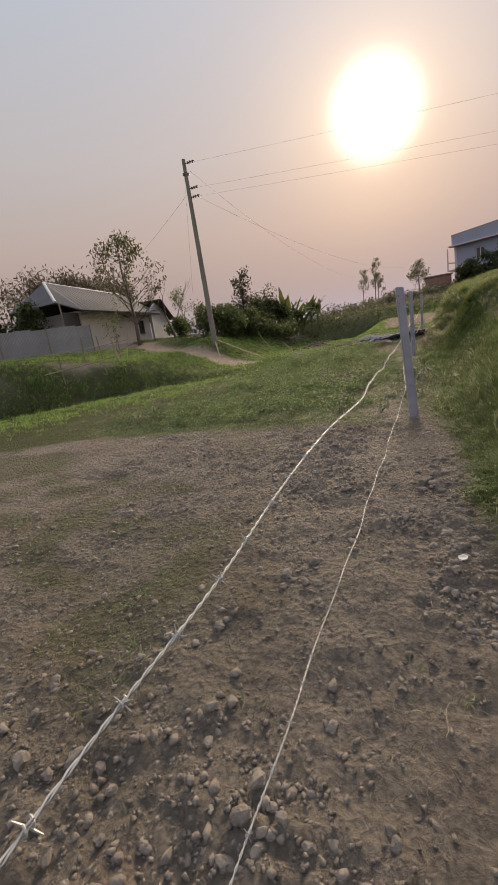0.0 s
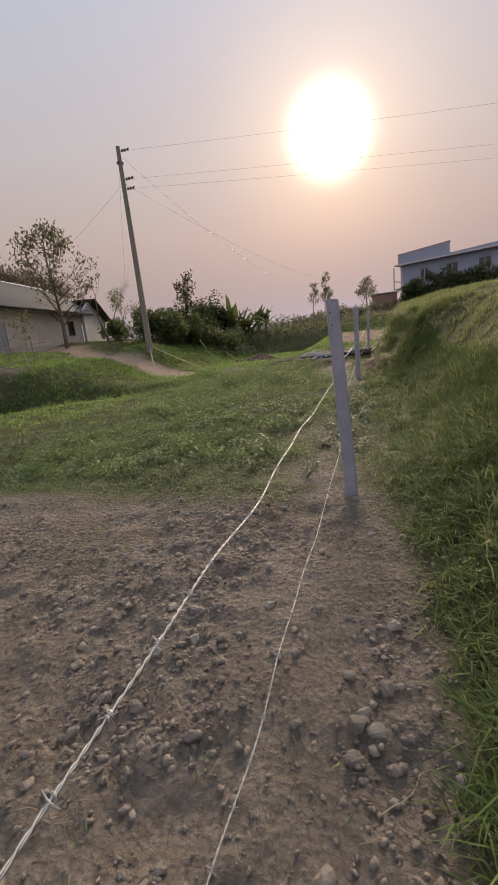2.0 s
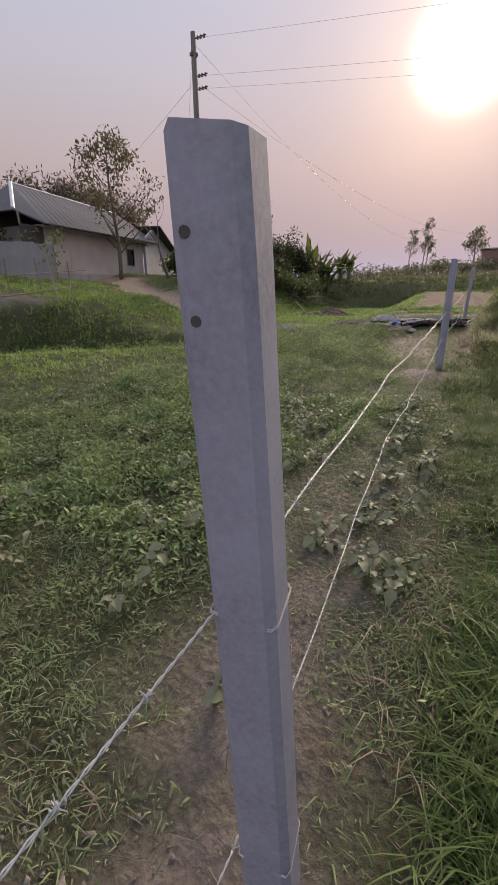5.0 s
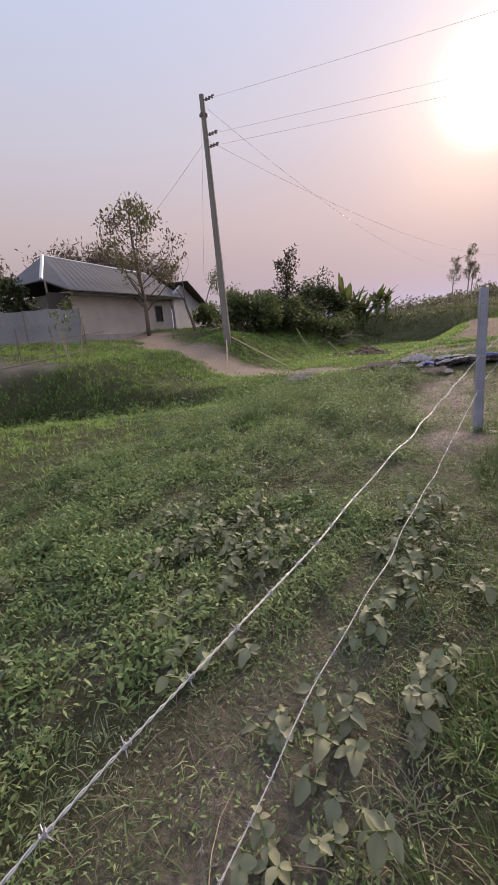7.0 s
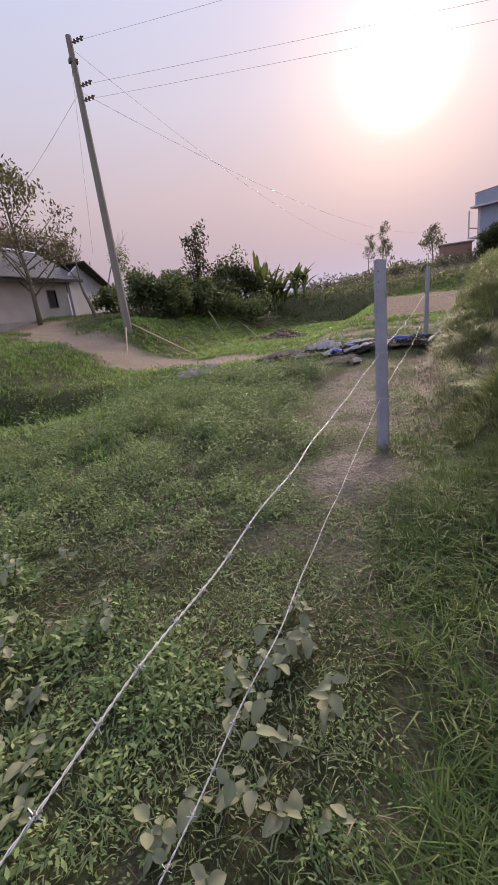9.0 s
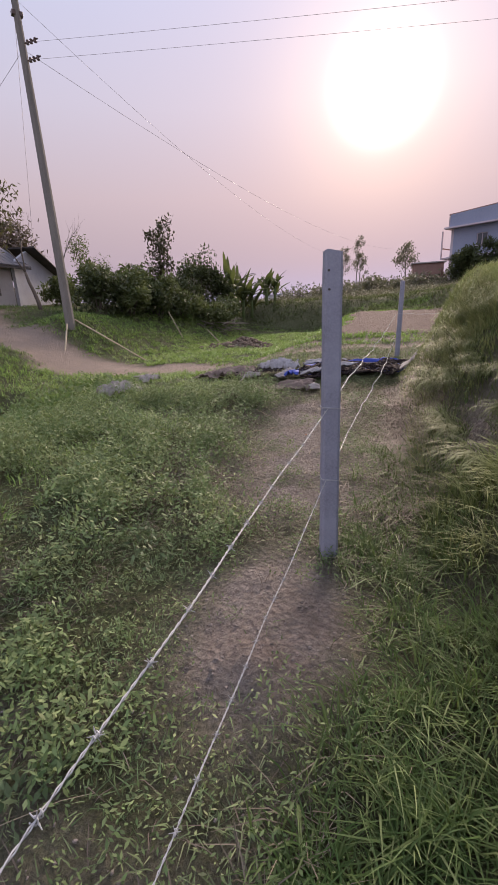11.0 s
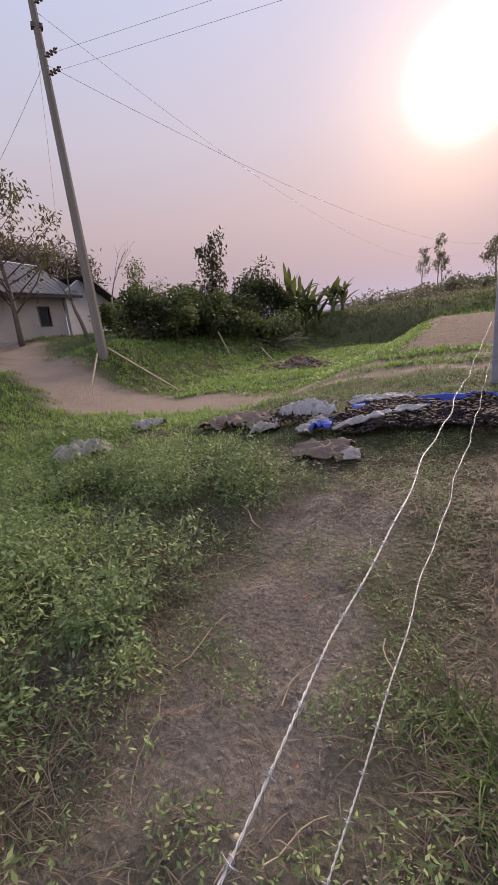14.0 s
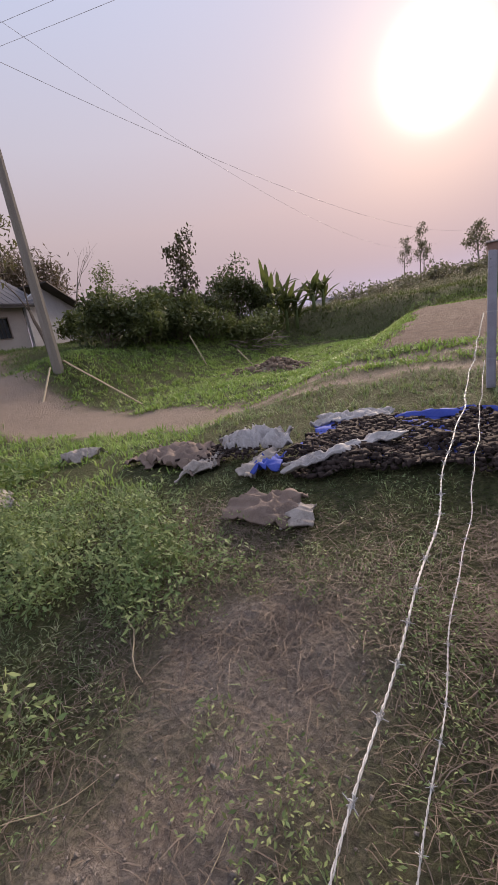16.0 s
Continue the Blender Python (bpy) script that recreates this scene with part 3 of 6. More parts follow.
# ---- the fence ----
def concrete_post(at, tall, turn, lean_x, lean_y, width=0.096):
    """A square cast post with chamfered edges, a chipped top and two wire holes."""
    post = thing("fence_post", at, "grey concrete fence post with chipped top, set upright in the earth", "fence post", "posts of the wire fence")
    post.matrix_world = pose(*at, lean_y, lean_x, turn)
    h, e = width / 2, 0.014
    prof = [(-h + e, -h), (h - e, -h), (h, -h + e), (h, h - e), (h - e, h), (-h + e, h), (-h, h - e), (-h, -h + e)]
    g = Geo()
    levels = [-0.25] + [tall * i / 12 for i in range(13)]
    rnd = random.Random(int(at[1] * 10))
    for j, z in enumerate(levels):
        s = 1.06 - 0.10 * max(z, 0) / tall
        for i, (x, y) in enumerate(prof):
            zz = z
            if j == len(levels) - 1:
                zz -= (0.0, 0.012, 0.015, 0.010, 0.003, 0.0, 0.004, 0.006)[i]
                s2 = s * 0.97
            else:
                s2 = s * (1 + rnd.uniform(-0.012, 0.012))
            g.v.append((x * s2, y * s2, zz))
    for j in range(len(levels) - 1):
        for i in range(8):
            g.f.append((j * 8 + i, j * 8 + (i + 1) % 8, j * 8 + 8 + (i + 1) % 8, j * 8 + 8 + i))
    top = (len(levels) - 1) * 8
    g.v.append((0.005, 0.0, tall - 0.004))
    g.f += [(top + i, top + (i + 1) % 8, len(g.v) - 1) for i in range(8)]
    part("shaft", g, "concrete", post)
    # no opening is cut: a dark disc gives the hole's shade by colour
    hole = Geo().tube([(0, -0.0015, 0), (0, 0.004, 0)], [0.0065, 0.006], 8)
    for x, z in ((-0.026, tall - 0.10), (-0.023, tall - 0.19)):
        part("wire_hole", hole, "dark", post, "small dark disc painted for the shade in a wire hole", pose(x, -h * 0.965, z))
    return post


POSTS = [(-0.46, -1.8, 1.55, 12, 0, 0), (0.03, 5.58, 1.58, 6, -3.2, 1.5), (0.155, 13.02, 1.74, 17, 0.0, 0.0), (0.66, 21.1, 1.62, 4, 1.0, 1.0)]
for x, y, tall, turn, lx, ly in POSTS:
    concrete_post((x, y, ground_z(x, y) - 0.02 * float(dug(x, y))), tall, turn, lx, ly)

coil = Geo()
coil.tube([(0.0042 * math.cos(w), i * 0.0011 - 0.006, 0.0042 * math.sin(w)) for i, w in enumerate(np.arange(0, 13.0, 0.9))], 0.0011, 5)
for sx, sy, sz in ((1, 0.3, 0.8), (-1, -0.4, -0.5), (0.6, 0.2, -1), (-0.7, 0.3, 0.9)):
    d = Vector((sx, sy, sz)).normalized()
    coil.tube([d * 0.003, d * 0.014], [0.0012, 0.0006], 4)
BARB = coil.mesh("barb", MAT["wire"])


def barbed_wire(points, seed, bow=0.006):
    """Two strands twisted round each other through the points, with a barb every 12 cm."""
    pts = [Vector(p) for p in points]
    rnd = random.Random(seed)
    run = [0.0]
    for a, b in zip(pts, pts[1:]):
        run.append(run[-1] + (b - a).length)

    def mid(s):
        i = max(k for k in range(len(run) - 1) if run[k] <= s + 1e-9)
        f = (s - run[i]) / (run[i + 1] - run[i])
        p = pts[i].lerp(pts[i + 1], f)
        k = math.sin(math.pi * s / run[-1])
        p.x += k * bow * (math.sin(s * 5.1 + seed) + 0.6 * math.sin(s * 11.3 + 2 * seed))
        p.z += k * bow * (math.sin(s * 4.3 + 2.1 * seed) + 0.6 * math.sin(s * 9.7 + seed))
        return p
    wire = thing("barbed_wire", pts[0], "galvanised barbed wire strung slack between concrete posts", "wire", "strands of the wire fence")
    n = int(run[-1] / 0.011)
    for phase in (0.0, math.pi):
        line = []
        for i in range(n + 1):
            s = run[-1] * i / n
            w = s / 0.045 * 2 * math.pi + phase
            line.append(mid(s) - pts[0] + Vector((math.cos(w), 0, math.sin(w))) * 0.0016)
        part("strand", Geo().tube(line, 0.0015, 4), "wire", wire, smooth=True)
    s = 0.09
    while s < run[-1] - 0.05:
        d = (mid(min(s + 0.02, run[-1])) - mid(s - 0.02)).normalized()
        m = Matrix.Translation(mid(s) - pts[0]) @ d.to_track_quat("Y", "Z").to_matrix().to_4x4() @ pose(0, 0, 0, 0, rnd.uniform(0, 360), 0)
        part("barb", BARB, "wire", wire, m=m)
        s += rnd.uniform(0.10, 0.135)
    return wire


barbed_wire([(-0.50, -1.75, 0.98), (-0.30, 0.1, 1.05), (-0.255, 1.0, 1.10), (-0.215, 2.0, 1.07), (-0.15, 4.0, 1.08), (-0.065, 5.53, 1.13)], 1)
barbed_wire([(-0.50, -1.75, 0.44), (-0.35, 0.5, 0.46), (-0.25, 2.2, 0.45), (-0.125, 4.3, 0.49), (-0.05, 5.52, 0.55)], 2)
barbed_wire([(-0.065, 5.53, 1.13), (-0.02, 7.1, 1.21), (0.03, 9.0, 1.20), (0.145, 12.97, 1.225)], 3)
barbed_wire([(-0.05, 5.52, 0.55), (-0.09, 7.8, 0.60), (0.02, 10.0, 0.68), (0.14, 12.97, 0.80)], 4)
barbed_wire([(0.145, 12.97, 1.225), (0.165, 14.2, 1.22), (0.234, 15.5, 1.235), (0.36, 17.5, 1.30), (0.59, 21.05, 1.55)], 5, 0.008)
barbed_wire([(0.14, 12.97, 0.80), (0.188, 14.3, 0.80), (0.25, 15.5, 0.78), (0.40, 17.6, 0.82), (0.59, 21.05, 0.98)], 6, 0.008)
barbed_wire([(0.71, 21.12, 1.55), (2.0, 21.9, 1.50), (3.4, 22.6, 1.58)], 7, 0.02)


def tie(at, turn):
    """A loop of thin wire that holds a strand to a post."""
    loop = thing("tie_wire", at, "thin wire loop tied round a concrete fence post", "wire", "ties of the wire fence")
    g = Geo()
    ring = [(0.051 * max(-1, min(1, 1.35 * math.cos(w))), 0.051 * max(-1, min(1, 1.35 * math.sin(w))), 0.004 * math.sin(2 * w) + 0.004 * w / 6.3) for w in np.arange(0, 13.0, 0.3)]
    g.tube(ring, 0.0011, 4)
    g.tube([(-0.051, -0.03, 0), (-0.062, -0.045, 0.01), (-0.068, -0.042, 0.024)], 0.001, 4)
    part("loop", g, "wire", loop)
    loop.matrix_world = pose(*at, 0, 0, turn)


for i, zs in ((1, (1.13, 0.55)), (2, (1.225, 0.80)), (3, (1.55, 0.98))):
    x, y, tall, turn, lx, ly = POSTS[i]
    for z in zs:
        k = z - ground_z(x, y)
        tie((x + math.sin(radians(lx)) * k, y - math.sin(radians(ly)) * k, z), turn)


# ---- power pole and its lines ----
def power_pole():
    b, t = Vector((-10.98, 24.5, 1.35)), Vector((-11.05, 24.4, 11.6))
    pole = thing("utility_pole", b, "tall leaning weathered concrete utility pole standing by the track", "utility pole")
    up = (t - b).normalized()
    q = up.to_track_quat("Z", "Y").to_matrix().to_4x4()
    L = (t - b).length
    g = Geo()
    for i in range(9):
        f = i / 8
        r = 0.175 - 0.075 * f
        g.v += [(r * math.cos(w), r * math.sin(w), f * L) for w in (math.pi / 4 * k + math.pi / 8 for k in range(8))]
    for i in range(8):
        g.f += [(i * 8 + k, i * 8 + (k + 1) % 8, i * 8 + 8 + (k + 1) % 8, i * 8 + 8 + k) for k in range(8)]
    g.f.append(tuple(range(64, 72)))
    part("shaft", g, "pole", pole, m=q)
    for d in (0.22, 1.5, 1.95):
        arm = Geo().tube([(0.05, 0, 0), (0.34, 0, 0.0), (0.62, 0, 0.03)], 0.022, 6)
        a = part("bracket", arm, "insulator", pole, "short dark iron bracket", Matrix.Translation(up * (L - d)))
        ins = Geo()
        for k, x in enumerate((0.22, 0.36, 0.52)):
            ins.tube([(x, 0, -0.07), (x, 0, -0.05), (x, 0, 0), (x, 0, 0.05), (x, 0, 0.075)], [0.02, 0.055, 0.035, 0.05, 0.02], 8)
        part("insulator", ins, "insulator", a, "brown porcelain shackle insulator")
    box = Geo().box((-0.09, -0.16, 0), (0.09, 0.16, 0.12), 0.01)
    part("clamp", box, "insulator", pole, "dark iron clamp round the pole", q @ pose(0, 0, L - 0.8))
    return pole


power_pole()


def cable(a, b, sag, label, r=0.0042, n=24):
    a, b = Vector(a), Vector(b)
    ob = thing("power_line", a, label, "cable", "overhead lines")
    pts = []
    for i in range(n + 1):
        f = i / n
        p = a.lerp(b, f) - a
        p.z -= 4 * sag * f * (1 - f)
        pts.append(p)
    part("conductor", Geo().tube(pts, r, 5), "cable", ob)
    return ob


LINE = "thin dark overhead power line leaving the concrete pole"
cable((-10.6, 24.4, 11.35), (52, 28.2, 9.2), 0.5, LINE)
cable((-10.68, 24.4, 10.08), (52, 33.6, 8.4), 0.4, LINE)
cable((-10.68, 24.4, 9.63), (52, 32.0, 6.7), 0.3, LINE)
cable((-10.95, 24.4, 9.9), (1.5, 78.0, 9.0), 1.6, "thin dark service line drooping towards the far building", 0.006)
cable((-11.0, 24.45, 11.2), (-2.0, 84.0, 9.0), 3.0, "thin dark service line drooping towards the far building", 0.005)
cable((-11.1, 24.4, 9.9), (-18.6, 24.0, 5.3), 0.25, "thin dark service line running down to the house roof", 0.006)
cable((-11.12, 24.4, 11.0), (-11.75, 24.2, 4.6), 0.0, "loose thin cable hanging beside the pole", 0.006, 6)


# ---- the house on its platform ----
def corrugated(width, tall, pitch=0.075, depth=0.009, thick=0.003):
    """A corrugated sheet in the x-z plane, with thickness."""
    n = max(4, int(width / pitch * 4))
    g = Geo()
    for side in (0, 1):
        for i in range(n + 1):
            x = width * i / n
            y = depth * math.sin(2 * math.pi * x / pitch) + side * thick
            g.v += [(x, y, 0), (x, y, tall)]
    k = 2 * (n + 1)
    for i in range(n):
        g.f += [(2 * i, 2 * i + 2, 2 * i + 3, 2 * i + 1), (k + 2 * i, k + 2 * i + 1, k + 2 * i + 3, k + 2 * i + 2), (2 * i, k + 2 * i, k + 2 * i + 2, 2 * i + 2), (2 * i + 1, 2 * i + 3, k + 2 * i + 3, k + 2 * i + 1)]
    return g


def plane_to(o, ex, ez):
    """A pose with origin o whose x axis runs along ex and z along ez."""
    ex = Vector(ex).normalized()
    ey = Vector(ez).cross(ex).normalized()
    ez = ex.cross(ey)
    m = Matrix((ex, ey, ez)).transposed().to_4x4()
    m.translation = o
    return m


def sheets(parent, name, a, b, c, material, label=""):
    """Corrugated sheets side by side from a to b, each reaching up towards c."""
    a, b, c = Vector(a), Vector(b), Vector(c)
    w, t = (b - a).length, (c - a).length
    n = max(1, round(w / 0.82))
    me = corrugated(w / n + 0.02, t).mesh(name, MAT[material])
    for i in range(n):
        m = plane_to(a.lerp(b, i / n), b - a, c - a) @ pose(0, (i % 2) * 0.006, (i % 3) * 0.012)
        part(name, me, material, parent, label if i == 0 else "", m)


def house():
    o = Vector((-18.5, 22.1, 1.9))
    ob = thing("house", o, "low cream-plastered village house with a tin roof on a raised bank", "house")
    ex = 7.6                                   # long wall runs along +y from the corner o
    # long wall with one window opening
    w = Geo()
    wy, ww, wz0, wz1 = 6.05, 0.62, 1.15, 2.05
    for lo, hi in (((-0.2, 0, 0.55), (0, wy, 2.72)), ((-0.2, wy + ww, 0.55), (0, ex, 2.72)), ((-0.2, wy, 0.55), (0, wy + ww, wz0)), ((-0.2, wy, wz1), (0, wy + ww, 2.72))):
        w.box(lo, hi)
    part("front_wall", w, "plaster", ob)
    part("plinth", Geo().box((-0.22, -0.03, -0.6), (0.035, ex + 0.02, 0.55), 0.02), "plinth", ob, "grey cement plinth, damp-stained")
    win = part("window", Geo().box((-0.14, wy, wz0), (-0.10, wy + ww, wz1)), "glass", ob, "small dark window in the front wall")
    fr = Geo()
    fr.box((-0.09, wy - 0.05, wz0 - 0.05), (0.02, wy, wz1 + 0.05)).box((-0.09, wy + ww, wz0 - 0.05), (0.02, wy + ww + 0.05, wz1 + 0.05)).box((-0.09, wy, wz1), (0.02, wy + ww, wz1 + 0.05)).box((-0.09, wy, wz0 - 0.05), (0.04, wy + ww, wz0))
    part("window_frame", fr, "wood", win)
    for k in (0.21, 0.41):
        part("window_bar", Geo().box((-0.06, wy + k - 0.01, wz0), (-0.04, wy + k + 0.01, wz1)), "dark", win)
    # end wall under the hip, its shade put into the grey colour
    part("end_wall", Geo().box((-5.6, 0, -0.4), (-0.2, 0.2, 2.75)), "plinth", ob, "end wall with its shade put into a grey colour")
    back = Geo().box((-5.6, 0.2, -0.4), (-5.4, ex, 2.7)).box((-5.4, ex - 0.2, -0.4), (-0.2, ex, 2.7))
    part("back_wall", back, "plaster", ob)
    # annexe with a gable front
    an = Geo()
    y0, y1, ap, x0, x1 = ex + 0.004, ex + 4.4, ex + 1.35, 0.25, -0.75
    pts = [(x0, y0, -0.3), (x1, y1, -0.3), (x1, y1, 2.25), (x0 - 0.3, ap, 3.45), (x0, y0, 2.75)]
    an.add(pts + [(x - 0.2, y, z) for x, y, z in pts], [(0, 1, 2, 3, 4), (9, 8, 7, 6, 5)] + [(i, i + 5, (i + 1) % 5 + 5, (i + 1) % 5) for i in range(5)])
    part("annexe_wall", an, "bluewall", ob, "pale grey-blue rendered annexe wall")
    for a, b, c, lab in (((x0 + 0.35, ap - 0.05, 3.58), (x1 + 0.4, y1 + 0.35, 2.2), (-5, ap, 3.9), "dark rusty tin verge of the annexe roof"),):
        sl = Geo()
        p = [Vector(a), Vector(b), Vector((-5, y1 + 0.35, 2.4)), Vector((-5, ap - 0.05, 3.75))]
        n = Vector((0, 0, 0.07))
        sl.add(p + [q + n for q in p], [(3, 2, 1, 0), (4, 5, 6, 7)] + [(i, (i + 1) % 4, (i + 1) % 4 + 4, i + 4) for i in range(4)])
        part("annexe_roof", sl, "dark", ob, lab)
    # main roof: two slopes and a hip over the porch, ridge along y
    apex, tail = Vector((-3.3, 1.2, 4.97)), Vector((-2.9, ex + 1.2, 4.5))
    hip, low, end, rear, back_end = Vector((-0.75, -1.0, 3.27)), Vector((0.6, -0.45, 2.66)), Vector((0.55, ex + 0.9, 2.55)), Vector((-4.6, -0.9, 3.2)), Vector((-6.0, ex + 0.9, 2.5))

    def slope(name, corners, label, parent, material="tinroof"):
        g, n = Geo(), len(corners)
        g.add([p for p in corners] + [p + Vector((0, 0, 0.05)) for p in corners], [tuple(range(n - 1, -1, -1)), tuple(range(n, 2 * n))] + [(i, (i + 1) % n, (i + 1) % n + n, i + n) for i in range(n)])
        return part(name, g, material, parent, label)
    roof = slope("roof", [low, end, tail, apex], "grey corrugated tin roof with pale hip and ridge caps", ob)
    slope("hip_corner", [hip, low, apex], "", roof)
    slope("hip_slope", [rear, hip, apex], "", roof)
    slope("rear_slope", [back_end, rear, apex, tail], "", roof)
    part("hip_cap", Geo().tube([hip + Vector((0, 0, 0.06)), apex + Vector((0, 0, 0.06))], 0.09, 6), "seam", roof, "pale folded tin cap along the hip")
    part("ridge_cap", Geo().tube([apex + Vector((0, 0, 0.05)), tail + Vector((0, 0, 0.05))], 0.06, 6), "seam", roof, "pale folded tin ridge cap")
    lift = Vector((0, 0, 0.055))
    for k in range(1, 24):
        f = k / 24
        part("rib", Geo().tube([low.lerp(end, f) + lift, apex.lerp(tail, f) + lift], 0.009, 4), "tinroof", roof)
    # shade under the hip eaves painted as a near-black edge
    part("porch_fascia", Geo().tube([hip, low], 0.05, 4).tube([rear, hip], 0.05, 4), "dark", roof, "eaves of the hip with their shade painted near-black")
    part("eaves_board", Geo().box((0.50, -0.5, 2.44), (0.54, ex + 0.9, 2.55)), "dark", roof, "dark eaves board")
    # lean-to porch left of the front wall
    # dark panel added where the open porch only lies in shade
    part("porch_screen", Geo().box((-0.12, -1.35, 1.35), (-0.06, -0.05, 2.62), 0.01), "dark", ob, "dark panel standing in for the shade inside the porch")
    part("porch_post", Geo().tube([(-0.3, -1.0, -0.2), (-0.5, -1.0, 3.2)], 0.05, 6), "wood", ob)
    part("porch_wall", Geo().box((-0.15, -1.35, -0.2), (-0.08, -0.02, 1.35), 0.01), "bluewall", ob)
    return ob


house()


def tin_fence():
    a, b = Vector((-21.9, 15.6, 1.9)), Vector((-17.75, 21.75, 1.85))
    f = thing("tin_fence", a, "dull grey corrugated tin fence on top of the bank", "fence")
    n = 9
    me = corrugated((b - a).length / n + 0.03, 1.8).mesh("tin_sheet", MAT["tin"])
    for i in range(n):
        p = a.lerp(b, i / n) - a
        part("tin_sheet", me, "tin", f, m=plane_to(p, (b - a).xy.to_3d(), (0, 0, 1)) @ pose(0, (i % 2) * 0.01, (i * 7 % 5) * 0.018))
    for i in range(0, n + 1, 3):
        p = a.lerp(b, i / n) - a
        part("stake", Geo().tube([p + Vector((0.08, -0.06, -0.5)), p + Vector((0.09, -0.06, 1.85))], 0.035, 6), "wood", f, "weathered wooden stake")
    return f


tin_fence()


def bamboo_fence():
    f = thing("bamboo_fence", (-13.3, 15.0, 1.1), "broken bamboo rail fence leaning along the top of the bank", "fence")
    base = Vector((-13.3, 15.0, 1.1))

    def rail(name, a, b, r):
        a, b = Vector(a) - base, Vector(b) - base
        m = a.lerp(b, 0.5) - Vector((0, 0, 0.05))
        part(name, Geo().tube([a, a.lerp(m, 0.5), m, m.lerp(b, 0.5), b], [r, r * 1.05, r * 0.95, r, r * 0.8], 6), "wood", f)
    rail("rail", (-13.0, 13.0, 1.95), (-13.6, 19.4, 2.35), 0.02)
    rail("rail", (-12.6, 12.4, 1.25), (-12.6, 17.8, 1.72), 0.026)
    for y, dx in ((14.0, 0), (15.5, 0.05), (17.0, -0.04), (18.4, 0.03)):
        x = -13.15 - 0.07 * (y - 13) + dx
        rail("stake", (x, y, ground_z(x, y) - 0.2), (x + dx * 2, y - 0.08, ground_z(x, y) + 1.15), 0.028)
    return f


bamboo_fence()


# ---- the far two-storey building ----
def far_building():
    o = Vector((6.15, 61.0, 2.6))
    ob = thing("building", o, "two-storey blue-grey building with a stepped parapet, far off in haze", "building")
    d = Vector((10.96 - 6.15, 58.1 - 61.0, 0)).normalized()
    q = plane_to((0, 0, 0), d, (0, 0, 1))

    def add(name, mat, lo, hi, bev=0.0, label="", parent=None):
        if parent is None:
            return part(name, Geo().box(lo, hi, bev), mat, ob, label, q)
        return part(name, Geo().box(lo, hi, bev), mat, parent, label)
    wins = [(2.2, 1.0), (5.2, 1.3), (8.6, 1.3), (12.2, 1.3), (15.5, 1.3)]
    # ground floor and first floor walls with openings
    for floor, (z0, z1, s0, s1) in enumerate(((0, 3.3, 0.9, 2.3), (3.3, 6.0, 4.2, 5.3))):
        g = Geo()
        x = 0.0
        for wx, ww in wins:
            g.box((x, 0, z0), (wx, 0.25, z1)).box((wx, 0, z0), (wx + ww, 0.25, s0)).box((wx, 0, s1), (wx + ww, 0.25, z1))
            x = wx + ww
        g.box((x, 0, z0), (20, 0.25, z1))
        part("wall", g, "buildblue", ob, "", q)
        for wx, ww in wins:
            w = part("window", Geo().box((wx, 0.15, s0), (wx + ww, 0.18, s1)), "glass", ob, "", q)
            f = Geo().box((wx, 0.10, s0), (wx + 0.06, 0.15, s1)).box((wx + ww - 0.06, 0.10, s0), (wx + ww, 0.15, s1)).box((wx + ww / 2 - 0.03, 0.10, s0), (wx + ww / 2 + 0.03, 0.15, s1)).box((wx, 0.10, s1 - 0.06), (wx + ww, 0.15, s1))
            part("window_frame", f, "buildpale", w)
            part("window_sill", Geo().box((wx - 0.1, -0.12, s0 - 0.1), (wx + ww + 0.1, 0.05, s0)), "buildpale", w)
    add("back_wall", "buildblue", (0, 8.7, 0), (20, 9, 6))
    add("end_wall", "buildpale", (-0.25, 0, 0), (-0.002, 9, 6.0))
    add("end_wall", "buildblue", (20.002, 0, 0), (20.25, 9, 6.0))
    # parapet: tall and sloping over the first bay, lower beyond
    pp = Geo()
    pr = [(-0.3, 6.15), (5.6, 6.15), (5.6, 7.55), (-0.3, 7.25)]
    pp.add([(x, -0.35, z) for x, z in pr] + [(x, 0.05, z) for x, z in pr], [(0, 1, 2, 3), (7, 6, 5, 4)] + [(i, i + 4, (i + 1) % 4 + 4, (i + 1) % 4) for i in range(4)])
    part("parapet", pp, "buildblue", ob, "", q)
    pl = Geo()
    pr = [(5.604, 6.15), (20.3, 6.15), (20.3, 6.9), (5.604, 6.35)]
    pl.add([(x, -0.3, z) for x, z in pr] + [(x, 0.1, z) for x, z in pr], [(0, 1, 2, 3), (7, 6, 5, 4)] + [(i, i + 4, (i + 1) % 4 + 4, (i + 1) % 4) for i in range(4)])
    part("parapet", pl, "buildblue", ob, "", q)
    add("parapet", "buildpale", (-0.6, 0.05, 6.15), (-0.3, 9, 7.2))
    add("roof_slab", "buildpale", (-0.7, -0.7, 6.0), (20.6, 9.3, 6.146), 0.02, "projecting pale roof slab")
    add("floor_band", "buildpale", (-0.5, -0.25, 3.25), (20.2, -0.004, 3.45), 0.02)
    cap = Geo()
    cap.tube([(-0.5, -0.15, 7.28), (5.7, -0.15, 7.6)], 0.09, 4)
    part("coping", cap, "brick", ob, "thin dark red coping", q)
    for z in (0.2, 3.5):
        b = add("balcony", "buildpale", (-1.5, 0.6, z - 0.15), (-0.26, 5.0, z), 0.02)
        for y in (0.65, 2.8, 4.95):
            part("baluster", Geo().box((-1.48, y - 0.06, z), (-1.36, y + 0.06, z + 2.5)), "buildpale", b)
        part("rail", Geo().box((-1.47, 0.7, z + 0.85), (-1.39, 4.9, z + 0.95)), "brick", b)
